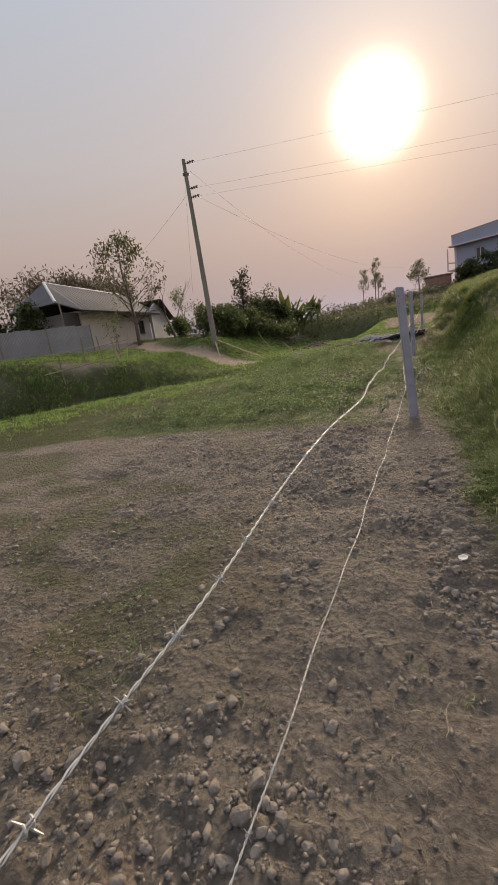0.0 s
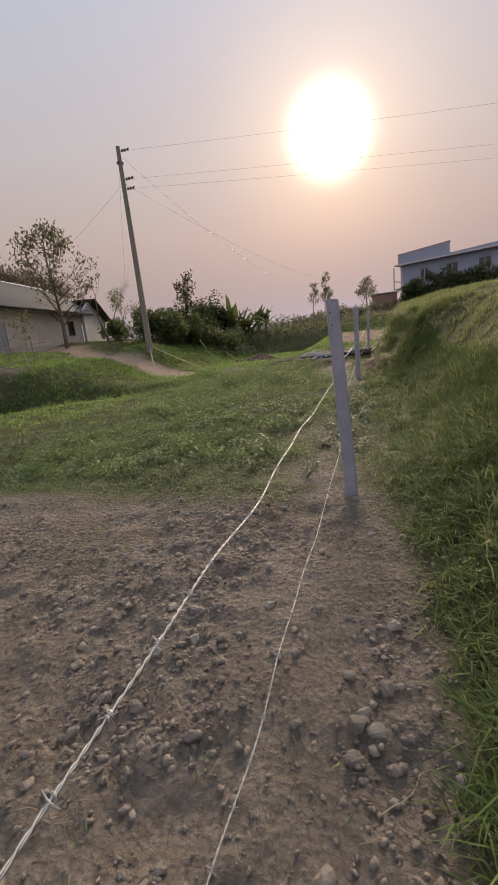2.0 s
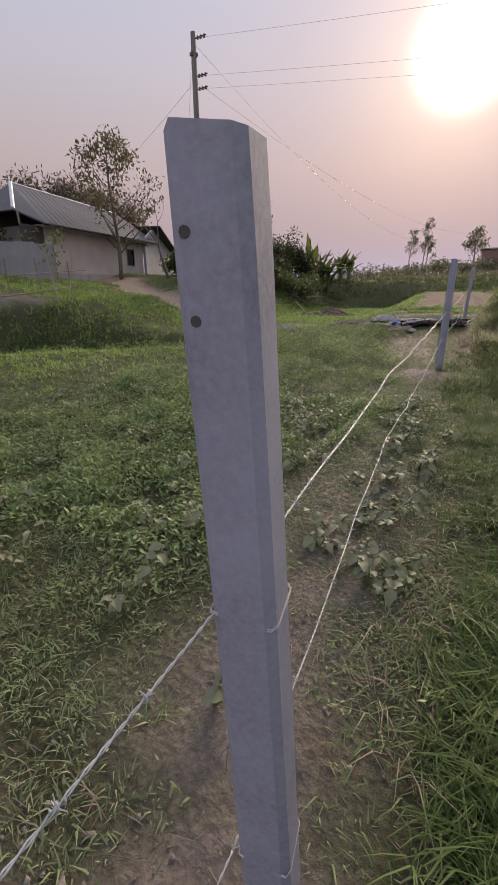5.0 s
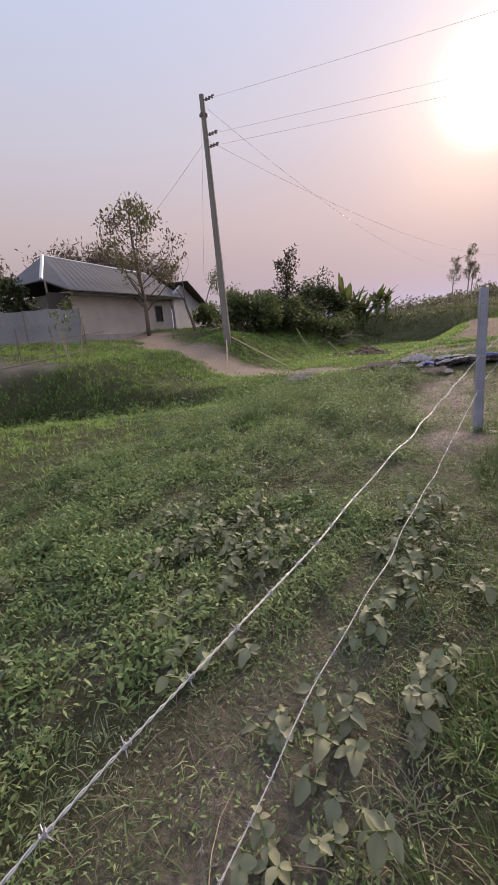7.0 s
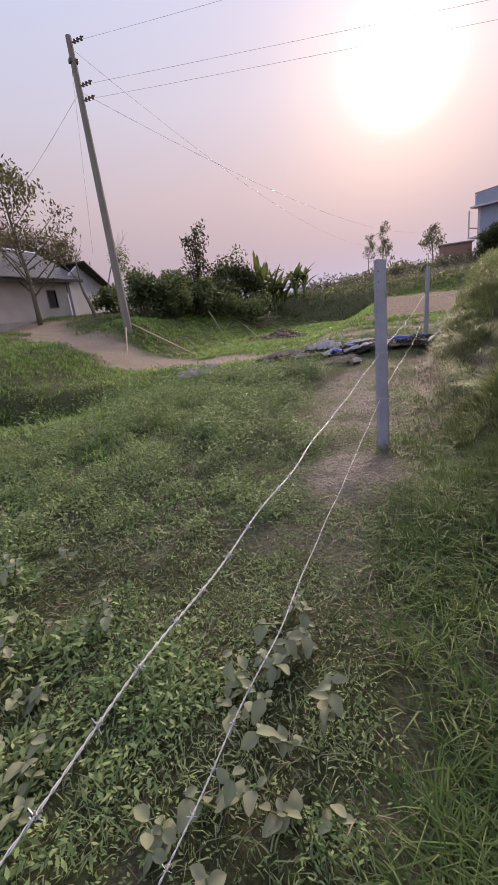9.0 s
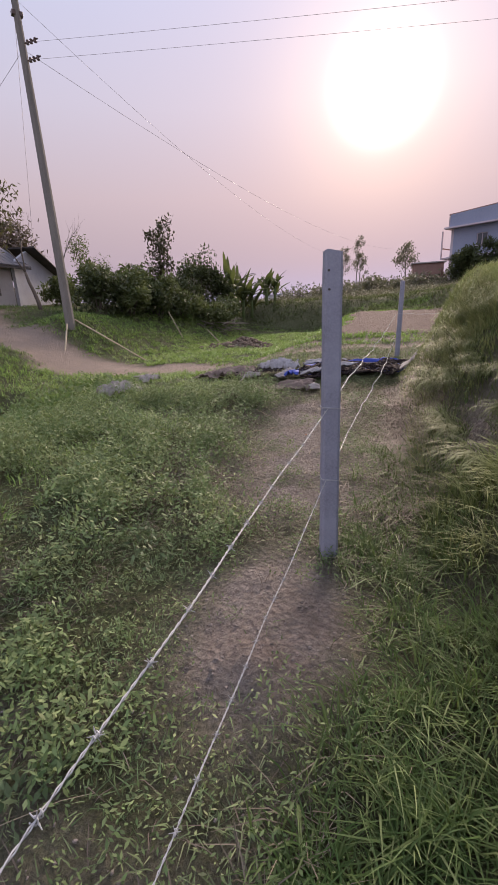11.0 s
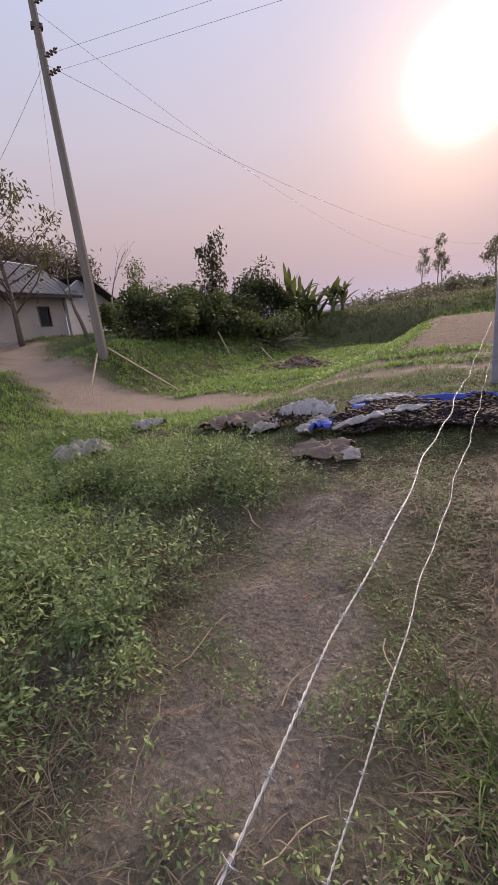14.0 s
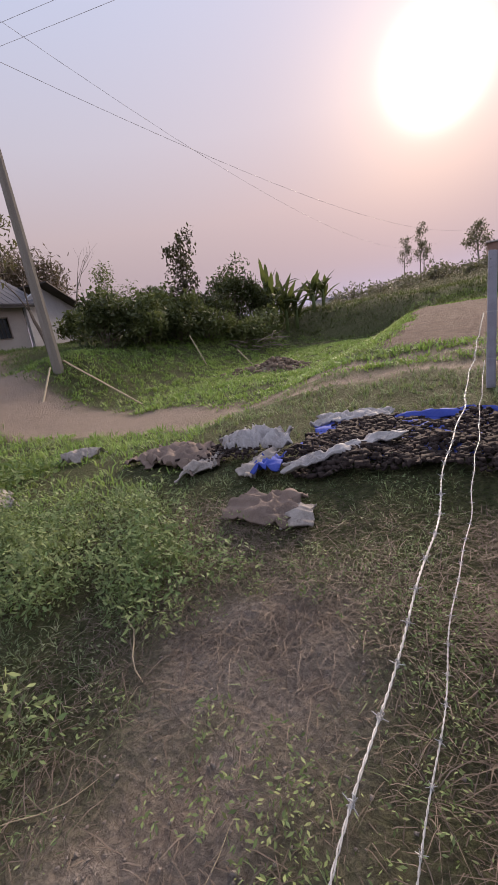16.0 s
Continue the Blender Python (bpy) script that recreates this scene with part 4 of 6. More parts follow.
    part("chimney_pipe", Geo().tube([(10.6, 1, 6.1), (10.6, 1, 8.3)], 0.09, 8), "dark", ob, "thin dark pipe on the roof", q)
    return ob


far_building()
lw = thing("brick_shed", (2.6, 62.0, ground_z(2.6, 62)), "low dull brick outhouse beside the far building", "shed")
part("wall", Geo().box((0, 0, -0.3), (3.0, 3, 2.3), 0.05), "brick", lw)
part("roof", Geo().box((-0.2, -0.2, 2.304), (3.2, 3.2, 2.42), 0.03), "plinth", lw)
ws = thing("white_shed", (-11.9, 55.6, ground_z(-11.4, 55.6)), "small pale tin shed half hidden behind banana plants", "shed")
part("wall", Geo().box((0, 0, -0.2), (1.5, 1.2, 0.75), 0.03), "seam", ws)
part("roof", Geo().box((-0.15, -0.15, 0.754), (1.65, 1.35, 0.82), 0.02), "buildblue", ws, "pale blue tin roof")


# ---- sacking, plastic sheets and the drying bed ----
def draped(cx, cy, wx, wy, turn, seed, fold, material, thick=0.012, lift=0.02, n=34, edge=0.12, mass=0.0):
    """A crumpled sheet with an uneven outline and thickness, lying on the ground; returns points relative to its middle."""
    u, v = np.meshgrid(np.linspace(-1, 1, n), np.linspace(-1, 1, n))
    r = 1 + edge * (vnoise(u * 2, v * 2, 1.3, seed) + 0.5 * vnoise(u * 2, v * 2, 3.7, seed + 6))
    x, y = u * wx / 2 * r, v * wy / 2 * (1 + edge * vnoise(u * 2, v * 2, 1.3, seed + 1))
    c, s = math.cos(radians(turn)), math.sin(radians(turn))
    gx, gy = cx + c * x - s * y, cy + s * x + c * y
    z = height(gx, gy) + lift
    rid = 1 - np.abs(vnoise(x + 0.15 * vnoise(x, y, 4, seed), y * 1.6, 4.6 / max(0.45, min(1.0, wy)), seed + 2))
    z = z + 0.3 * fold * vnoise(x, y, 2.2, seed + 5)
    z = z + fold * (rid ** 2) + 0.35 * fold * (1 - np.abs(vnoise(x, y, 13, seed + 3))) + mass * np.clip(1 - u * u, 0, 1) * np.clip(1 - v * v, 0, 1)
    k = np.arange(n * n).reshape(n, n)
    q = np.stack([k[:-1, :-1], k[:-1, 1:], k[1:, 1:], k[1:, :-1]], -1).reshape(-1, 4)
    top = np.stack([gx - cx, gy - cy, z], -1).reshape(-1, 3)
    z0 = ground_z(cx, cy)
    top[:, 2] -= z0
    low = top - np.array([0, 0, thick])
    rim = np.concatenate([k[0, :], k[1:, -1], k[-1, -2::-1], k[-2:0:-1, 0]])
    side = np.stack([rim, np.roll(rim, -1), np.roll(rim, -1) + n * n, rim + n * n], -1)[:, ::-1]
    me = arrays_mesh("cloth", np.concatenate([top, low]), np.concatenate([q, q[:, ::-1] + n * n, side]), MAT[material], smooth=True)
    return me, (cx, cy, z0)


def sheet_thing(name, label, category, *args, **kw):
    me, at = draped(*args, **kw)
    ob = thing(name, at, label, category)
    part("cloth", me, None, ob)
    return ob


def lumps(n, xs, ys, dens, size, seed, material, name, squash=0.7, lift=0.3, shape=None, plain=False):
    """Many small angular lumps lying on the ground, as one mesh."""
    rng = np.random.default_rng(seed)
    x, y = rng.uniform(*xs, n), rng.uniform(*ys, n)
    keep = rng.random(n) < dens(x, y)
    x, y = x[keep], y[keep]
    n = len(x)
    g = (1 + 5 ** 0.5) / 2
    base = np.array([(-1, g, 0), (1, g, 0), (-1, -g, 0), (1, -g, 0), (0, -1, g), (0, 1, g), (0, -1, -g), (0, 1, -g), (g, 0, -1), (g, 0, 1), (-g, 0, -1), (-g, 0, 1)]) * 0.5
    tri = np.array([(0, 11, 5), (0, 5, 1), (0, 1, 7), (0, 7, 10), (0, 10, 11), (1, 5, 9), (5, 11, 4), (11, 10, 2), (10, 7, 6), (7, 1, 8), (3, 9, 4), (3, 4, 2), (3, 2, 6), (3, 6, 8), (3, 8, 9), (4, 9, 5), (2, 4, 11), (6, 2, 10), (8, 6, 7), (9, 8, 1)])
    if plain:
        base = np.array([(x, y, z) for z in (-1, 1) for x, y in ((-1, -1), (1, -1), (1, 1), (-1, 1))]) * 0.58
        tri = np.array([(0, 2, 1), (0, 3, 2), (4, 5, 6), (4, 6, 7), (0, 1, 5), (0, 5, 4), (1, 2, 6), (1, 6, 5), (2, 3, 7), (2, 7, 6), (3, 0, 4), (3, 4, 7)])
    c = len(base)
    s = size[0] + (size[1] - size[0]) * rng.random(n) ** 3.0
    a = rng.uniform(0, 6.283, n)
    sc = np.stack([rng.uniform(0.7, 1.4, n), rng.uniform(0.7, 1.1, n), rng.uniform(0.6, 1.0, n) * squash / 0.8], -1)
    p = base[None] * sc[:, None] * rng.uniform(0.62, 1.32, (n, c, 1)) + rng.uniform(-0.27, 0.27, (n, c, 3))
    p = np.stack([p[..., 0] * np.cos(a)[:, None] - p[..., 1] * np.sin(a)[:, None], p[..., 0] * np.sin(a)[:, None] + p[..., 1] * np.cos(a)[:, None], p[..., 2]], -1) * s[:, None, None]
    z = height(x, y) + crumble(x, y) if shape is None else shape(x, y)
    p += np.stack([x, y, z + s * lift], -1)[:, None]
    return arrays_mesh(name, p, [], material, tris=(tri[None] + (np.arange(n) * c)[:, None, None]).reshape(-1, 3))


def bed_mask(x, y):
    """The spread of drying dung on its plastic sheet."""
    u, v = (x + 0.12) / 1.0, (y - 0.1 * x - 18.72) / 0.78
    return (np.abs(u) ** 3 + np.abs(v) ** 3 + 0.35 * vnoise(x, y, 3, 51) < 0.9) * 1.0


sheet_thing("plastic_sheet", "blue plastic sheet spread on the ground under drying dung", "tarpaulin", -0.08, 18.98, 1.9, 1.25, 6, 61, 0.04, "blue", lift=0.025, edge=0.1)
sheet_thing("plastic_sheet", "blue plastic sheet bunched up along the back of the drying bed", "tarpaulin", 0.32, 19.48, 1.2, 0.16, 6, 73, 0.04, "blue", lift=0.05, mass=0.05, edge=0.12)
tagged(new("dung_bed", lumps(15000, (-1.4, 1.2), (17.7, 19.9), bed_mask, (0.008, 0.042), 5, MAT["dung"], "dung_bed", 0.7, 0.4, plain=True, shape=lambda x, y: height(x, y) + 0.075 + 0.06 * vnoise(x, y, 3.5, 8))), "dark crumbled dung drying on a blue plastic sheet", "dung", kind="stuff")
sheet_thing("sacking", "pale grey-blue plastic sacking folded across the drying bed", "sack", -0.52, 18.28, 1.05, 0.15, 40, 62, 0.05, "sackgrey", lift=0.10, mass=0.05, edge=0.2)
sheet_thing("sacking", "pale torn plastic sacking lying at the end of the drying bed", "sack", 0.84, 18.62, 0.26, 1.0, -8, 63, 0.07, "sack", lift=0.05, edge=0.25)
sheet_thing("sacking", "dark brown sacking under dried dung beside the track", "sack", -2.3, 18.5, 0.95, 0.55, -20, 64, 0.09, "sackbrown", lift=0.03, mass=0.06, edge=0.3)
sheet_thing("sacking", "pale dirty plastic sacking pulled half over a heap of dung", "sack", -1.52, 18.62, 0.62, 0.34, 12, 65, 0.12, "sackgrey", lift=0.05, mass=0.12, edge=0.3)
sheet_thing("sacking", "pale dirty plastic sacking lying before a heap of dung", "sack", -1.95, 18.22, 0.34, 0.42, 25, 74, 0.07, "sack", lift=0.03, mass=0.06, edge=0.3)
sheet_thing("sacking", "pale plastic sacking crumpled beside a blue scrap", "sack", -1.28, 18.2, 0.2, 0.5, -10, 75, 0.06, "sack", lift=0.03, mass=0.04, edge=0.3)
sheet_thing("sacking", "pale plastic sacking crumpled behind the drying bed", "sack", -0.75, 19.6, 0.8, 0.36, 10, 66, 0.07, "sackgrey", lift=0.03, mass=0.03, edge=0.25)
sheet_thing("jute_sack", "brown crumpled jute sack lying in the grass", "sack", -0.95, 17.5, 0.56, 0.36, -12, 67, 0.06, "sackbrown", lift=0.03, mass=0.05, edge=0.2)
sheet_thing("jute_sack", "pale corner of an old sack lying in the grass", "sack", -0.66, 17.42, 0.22, 0.26, 8, 68, 0.04, "sack", lift=0.03, mass=0.03, edge=0.2)
sheet_thing("jute_sack", "old brown sack lying flat beside the drying heap", "sack", -2.85, 18.7, 0.7, 0.5, -25, 69, 0.08, "sackbrown", lift=0.03, mass=0.05, edge=0.25)
sheet_thing("plastic_scrap", "crumpled scrap of bright blue plastic", "plastic scrap", -1.16, 18.12, 0.22, 0.3, 10, 70, 0.09, "blue", lift=0.05, n=14, edge=0.3)
sheet_thing("rag", "pale brown rag on the lip of the ditch", "rag", -4.2, 17.3, 0.7, 0.36, 50, 71, 0.11, "sack", lift=0.05, mass=0.12, edge=0.25)
sheet_thing("rag", "grey crumpled rag beside the cart track", "rag", -4.8, 19.35, 0.5, 0.36, 20, 72, 0.1, "sack", lift=0.04, mass=0.05, edge=0.25)
tagged(new("dung_heap", lumps(2600, (-2.6, -1.2), (18.1, 18.9), lambda x, y: 0.9 * np.exp(-((x + 1.72) / 0.30) ** 2 - ((y - 18.45) / 0.15) ** 2), (0.010, 0.036), 9, MAT["dung"], "dung_heap", 0.7, 0.5, plain=True, shape=lambda x, y: height(x, y) + 0.10)), "dark dung heaped on pale sacking", "dung", kind="stuff")
tagged(new("scattered_dung", lumps(3000, (-3.0, 2.2), (19.4, 21.2), lambda x, y: S(0.15, 0.5, vnoise(x, y, 1.6, 52) - 0.35 * np.abs(y - 20.0)) * 0.7, (0.006, 0.030), 10, MAT["dung"], "scattered_dung", 0.6, 0.2, plain=True)), "dark crumbs of dung scattered between track and drying bed", "dung", kind="stuff")


# ---- clods, stones, twigs ----
def clod_density(x, y):
    coarse = S(-0.35, 0.35, vnoise(x, y, 1.5, 81) + 0.5 * vnoise(x, y, 4.0, 82))
    return soil_share(x, y) * np.clip(0.16 + 0.84 * coarse * (0.55 + 0.45 * S(-1.8, -0.4, x)), 0, 1) * np.clip(1.15 - 0.10 * y, 0.3, 1)


tagged(new("earth_crumbs", lumps(50000, (-3.4, 0.6), (0.2, 5.7), lambda x, y: 0.15 * soil_share(x, y) + 0.85 * clod_density(x, y), (0.003, 0.013), 11, MAT["clod"], "earth_crumbs", 0.8, 0.05, plain=True)), "dry brown crumbs strewn over tilled earth", "soil", kind="stuff")
tagged(new("earth_clods", lumps(13000, (-3.4, 0.6), (0.2, 5.7), clod_density, (0.008, 0.024), 14, MAT["clod"], "earth_clods", 0.8, 0.1)), "dry brown crumbled clods strewn over tilled earth", "soil", kind="stuff")
tagged(new("path_clods", lumps(30000, (-1.6, 0.7), (6.0, 17.4), lambda x, y: 0.75 * soil_share(x, y) ** 1.5, (0.003, 0.012), 12, MAT["clod"], "path_clods", 0.75, -0.1, plain=True)), "small crumbs of dry earth on the worn strip", "soil", kind="stuff")
tagged(new("heap_clods", lumps(1700, (-7.6, -4.2), (28.4, 30.8), lambda x, y: np.exp(-((x + 5.9) / 1.0) ** 2 - ((y - 29.6) / 0.7) ** 2), (0.04, 0.13), 13, MAT["darkearth"], "heap_clods")), "dark clods on a low heap of dug earth", "soil", kind="stuff")

rs = random.Random(4)
CLODS = []
for k in range(6):
    bm = bmesh.new()
    bmesh.ops.create_icosphere(bm, subdivisions=2, radius=1.0)
    for v in bm.verts:
        q = v.co.copy()
        v.co = Vector((q.x * 1.15, q.y * 0.9, q.z * 0.72)) * (1 + 0.16 * math.sin(3.1 * q.x + 2.3 * q.y + k) + 0.13 * math.sin(4.3 * q.z - 3.7 * q.y + 2 * k) + 0.10 * math.sin(9 * q.x + 7 * q.z + 3 * k) * math.sin(8 * q.y - 5 * q.x + k) + rs.uniform(-0.14, 0.14))
    clod_mesh = bpy.data.meshes.new("clod")
    bm.to_mesh(clod_mesh)
    bm.free()
    clod_mesh.materials.append(MAT["clod"])
    CLODS.append(clod_mesh)
made = 0
while made < 260:
    x, y = rs.uniform(-1.6, 0.42), rs.uniform(0.3, 5.5)
    if rs.random() > float(soil_share(np.array([x]), np.array([y]))[0]) * float(clod_density(np.array([x]), np.array([y]))[0]):
        continue
    ob = tagged(new("clod", CLODS[made % 6]), "hard dry clod of brown earth on tilled soil", "clod", "clods on the tilled soil")
    s = rs.choice((0.010, 0.012, 0.013, 0.015, 0.017, 0.020, 0.024, 0.032))
    ob.matrix_world = pose(x, y, ground_z(x, y) + float(crumble(np.array([x]), np.array([y]))[0]) + 0.25 * s, rs.uniform(-20, 20), rs.uniform(-20, 20), rs.uniform(0, 360)) @ Matrix.Scale(s, 4)
    made += 1


def twig(x, y, length, turn, r=0.004, material="bamboo", up=0.02, label="thin dry twig lying on the ground"):
    ob = thing("twig", (x, y, ground_z(x, y) + 0.012), label, "twig", "dry twigs on the ground")
    c, s = math.cos(radians(turn)), math.sin(radians(turn))
    pts = []
    for i in range(6):
        f = i / 5 - 0.5
        px, py = x + c * f * length, y + s * f * length
        b = 0.16 * length * math.sin(4 * f + turn) * (0.5 - f)
        pts.append((c * f * length - s * b, s * f * length + c * b, ground_z(px, py) - ground_z(x, y) + up * (0.5 - f)))
    part("stem", Geo().tube(pts, [r, r, r * 0.9, r * 0.85, r * 0.7, r * 0.5], 5), material, ob)


for x, y, l, a, r in ((0.30, 1.55, 0.22, 110, 0.004), (0.05, 1.3, 0.16, 75, 0.003), (-0.8, 15.0, 0.5, 75, 0.006), (-0.95, 15.55, 0.42, 60, 0.005), (-0.25, 14.9, 0.3, 70, 0.007), (-0.05, 14.35, 0.24, 50, 0.008), (-1.15, 16.2, 0.45, -35, 0.012), (-0.35, 15.6, 0.35, 80, 0.004), (-0.7, 14.4, 0.4, -60, 0.004), (0.12, 15.1, 0.3, -70, 0.009), (-0.2, 2.6, 0.2, 20, 0.003), (-0.6, 3.4, 0.25, 140, 0.003), (0.2, 3.2, 0.2, 60, 0.003), (-0.45, 1.8, 0.18, 150, 0.003), (0.25, 2.4, 0.24, -50, 0.003), (-0.3, 7.6, 0.5, 100, 0.005), (-0.15, 7.0, 0.3, 85, 0.005), (-0.5, 10.9, 0.4, 80, 0.004), (-0.6, 11.3, 0.5, 30, 0.004)):
    twig(x, y, l, a, r * 0.42)
for x, y, r, mat, lab in ((-0.12, 14.55, 0.017, "orange", "small orange peel on bare earth"), (-0.22, 14.28, 0.02, "bamboo", "small withered yellow leaf on bare earth"), (-0.42, 15.45, 0.018, "orange", "small dull orange peel on bare earth")):
    ob = tagged(new("peel", lumps(1, (0, 0.001), (0, 0.001), lambda x, y: x * 0 + 2, (1, 1.001), 33, MAT[mat], "peel", 0.6, 0.4, shape=lambda x, y: x * 0)), lab, "peel")
    ob.matrix_world = pose(x, y, ground_z(x, y)) @ Matrix.Scale(r, 4)
lx, ly = 0.216, 2.278
pp = thing("cup_lid", (lx, ly, ground_z(lx, ly) + float(crumble(np.array([lx]), np.array([ly]))[0]) + 0.012), "small round pale lid lying on tilled earth", "lid")
lid = Geo()
for r, z in ((0.0005, 0.002), (0.022, 0.002), (0.026, 0.008), (0.034, 0.009), (0.035, 0.004), (0.030, -0.004)):
    lid.v += [(r * math.cos(math.pi * k / 8), r * math.sin(math.pi * k / 8), z) for k in range(16)]
for q in range(5):
    lid.f += [(q * 16 + k, q * 16 + 16 + k, q * 16 + 16 + (k + 1) % 16, q * 16 + (k + 1) % 16) for k in range(16)]
part("disc", lid, "paper", pp, m=pose(0, 0, 0, 6, -8, 0) @ Matrix.Scale(0.7, 4), smooth=True)


# ---- grass and weeds ----
def blades(name, n, xs, ys, dens, tall, wide, material, label, seed, tuft=0.05, per=9, droop=0.6, comb=None, fan=0.55, joints=2):
    """Grass: tufts of bent, tapering blades on the ground, as one mesh."""
    rng = np.random.default_rng(seed)
    m = max(1, n // per)
    cx, cy = rng.uniform(*xs, m), rng.uniform(*ys, m)
    ok = rng.random(m) < dens(cx, cy)
    cx, cy = np.repeat(cx[ok], per), np.repeat(cy[ok], per)
    k = len(cx)
    big = np.repeat(rng.uniform(0.6, 1.25, k // per), per)
    a = rng.uniform(0, 2 * math.pi, k)
    r = np.abs(rng.normal(0, tuft, k))
    x, y = cx + r * np.cos(a), cy + r * np.sin(a)
    a = a + rng.normal(0, 0.6, k)
    if comb is not None:
        a = comb + np.repeat(rng.normal(0, 0.8, k // per), per) + rng.normal(0, fan, k)
    h = rng.uniform(*tall, k) * big
    w = rng.uniform(*wide, k) / 2
    b = rng.uniform(0.25, 1.0, k) * droop * 1.6
    z = height(x, y) - 0.012
    dx, dy = np.cos(a), np.sin(a)
    steps = ((0.0, 0.8), (0.4, 1.0), (0.75, 0.7), (1.0, 0)) if joints == 2 else ((0.0, 0.8), (0.55, 1.0), (1.0, 0))
    last = len(steps) - 1
    nv = 2 * last + 1
    verts = np.zeros((k, nv, 3), np.float32)
    for j, (s, ws) in enumerate(steps):
        out = b * h * s * s
        up = h * s * (1 - 0.42 * b * s)
        px, py, pz = x + dx * out, y + dy * out, z + up
        if j < last:
            verts[:, 2 * j] = np.stack([px - dy * w * ws, py + dx * w * ws, pz], -1)
            verts[:, 2 * j + 1] = np.stack([px + dy * w * ws, py - dx * w * ws, pz], -1)
        else:
            verts[:, 2 * last] = np.stack([px, py, pz], -1)
    o = (np.arange(k) * nv)[:, None]
    quads = np.concatenate([o + np.array([[2 * q, 2 * q + 1, 2 * q + 3, 2 * q + 2]]) for q in range(last - 1)])
    return tagged(new(name, arrays_mesh(name, verts, quads, MAT[material], tris=o + np.array([[2 * last - 2, 2 * last - 1, 2 * last]]))), label, "grass", kind="stuff")


def leaves(x, y, z, rng, size, tilt=0.5, slim=0.45):
    """Folded pointed leaves at the places given; returns points and faces."""
    k = len(x)
    a = rng.uniform(0, 2 * math.pi, k)
    e = rng.normal(0.1, tilt, k)
    roll = rng.normal(0, 0.5, k)
    L = rng.uniform(*size, k)
    d = np.stack([np.cos(a) * np.cos(e), np.sin(a) * np.cos(e), np.sin(e)], -1)
    side = np.stack([-np.sin(a) * np.cos(roll), np.cos(a) * np.cos(roll), np.sin(roll)], -1)
    nrm = np.cross(d, side)
    p = np.stack([x, y, z], -1)
    L1 = L[:, None]
    w = slim * L1 / 2
    v = np.stack([p, p + d * L1 * 0.45 + side * w - nrm * w * 0.25, p + d * L1 - nrm * L1 * 0.12, p + d * L1 * 0.45 - side * w - nrm * w * 0.25], 1)
    f = (np.arange(k) * 4)[:, None] + np.array([[0, 1, 2, 3]])
    return v, f


def weeds(name, clumps, per, xs, ys, dens, tall, spread, size, material, label, seed):
    rng = np.random.default_rng(seed)
    cx, cy = rng.uniform(*xs, clumps), rng.uniform(*ys, clumps)
    ok = rng.random(clumps) < dens(cx, cy)
    cx, cy = cx[ok], cy[ok]
    m = len(cx)
    sc = rng.uniform(0.6, 1.3, m)
    r = np.sqrt(rng.random((m, per))) * spread * sc[:, None]
    a = rng.uniform(0, 2 * math.pi, (m, per))
    x, y = (cx[:, None] + r * np.cos(a)).ravel(), (cy[:, None] + r * np.sin(a)).ravel()
    h = (tall * sc[:, None] * (1 - (r / (spread * sc[:, None])) ** 2 * 0.75) * rng.uniform(0.35, 1.0, (m, per)) * (0.55 + 0.8 * S(10.5, 13.5, cy))[:, None]).ravel()
    v, f = leaves(x, y, height(x, y) + h, rng, size, 0.6, 0.36)
    return tagged(new(name, arrays_mesh(name, v, f, MAT[material])), label, "weeds", kind="stuff")


def turf_ok(x, y):
    by_sack = 1 - 0.9 * np.exp(-((x + 0.85) / 0.5) ** 2 - ((y - 17.25) / 0.5) ** 2)
    return np.clip(1 - 1.25 * soil_share(x, y), 0, 1) * (1 - road_share(x, y)) * (1 - field_share(x, y)) * by_sack


# lush verge between the fence and the mound
blades("verge_grass", 170000, (0.0, 1.7), (2.0, 15.0), lambda x, y: turf_ok(x, y) * S(0.02, 0.35, x - 0.1 * S(8, 5, y) - foot(y) * 0.25 + 0.15 * vnoise(x, y, 2, 91)) * (0.40 + 0.60 * S(-0.4, 0.3, vnoise(x, y, 1.7, 92) + 0.5 * vnoise(x, y, 5, 90))), (0.05, 0.19), (0.003, 0.0075), "verge", "lush green knee-low grass on the verge", 1, 0.035, 14, 1.0, joints=1)
blades("verge_tufts", 26000, (0.15, 1.5), (2.0, 14.5), lambda x, y: turf_ok(x, y) * S(0.1, 0.4, x - foot(y) * 0.25) * S(0.1, 0.4, vnoise(x, y, 2.6, 89)), (0.09, 0.20), (0.003, 0.006), "grass", "taller tufts of lush grass on the verge", 18, 0.03, 16, 0.8)
blades("verge_straw", 9000, (0.0, 1.3), (6.0, 14.5), lambda x, y: (0.15 + 0.85 * S(0.0, 0.5, vnoise(x, y, 1.6, 93))) * S(0.0, 0.3, x) * S(0.75, 0.35, x), (0.06, 0.18), (0.002, 0.005), "straw", "dry straw-coloured stalks among green grass", 2, 0.05, 8, 1.3, joints=1)
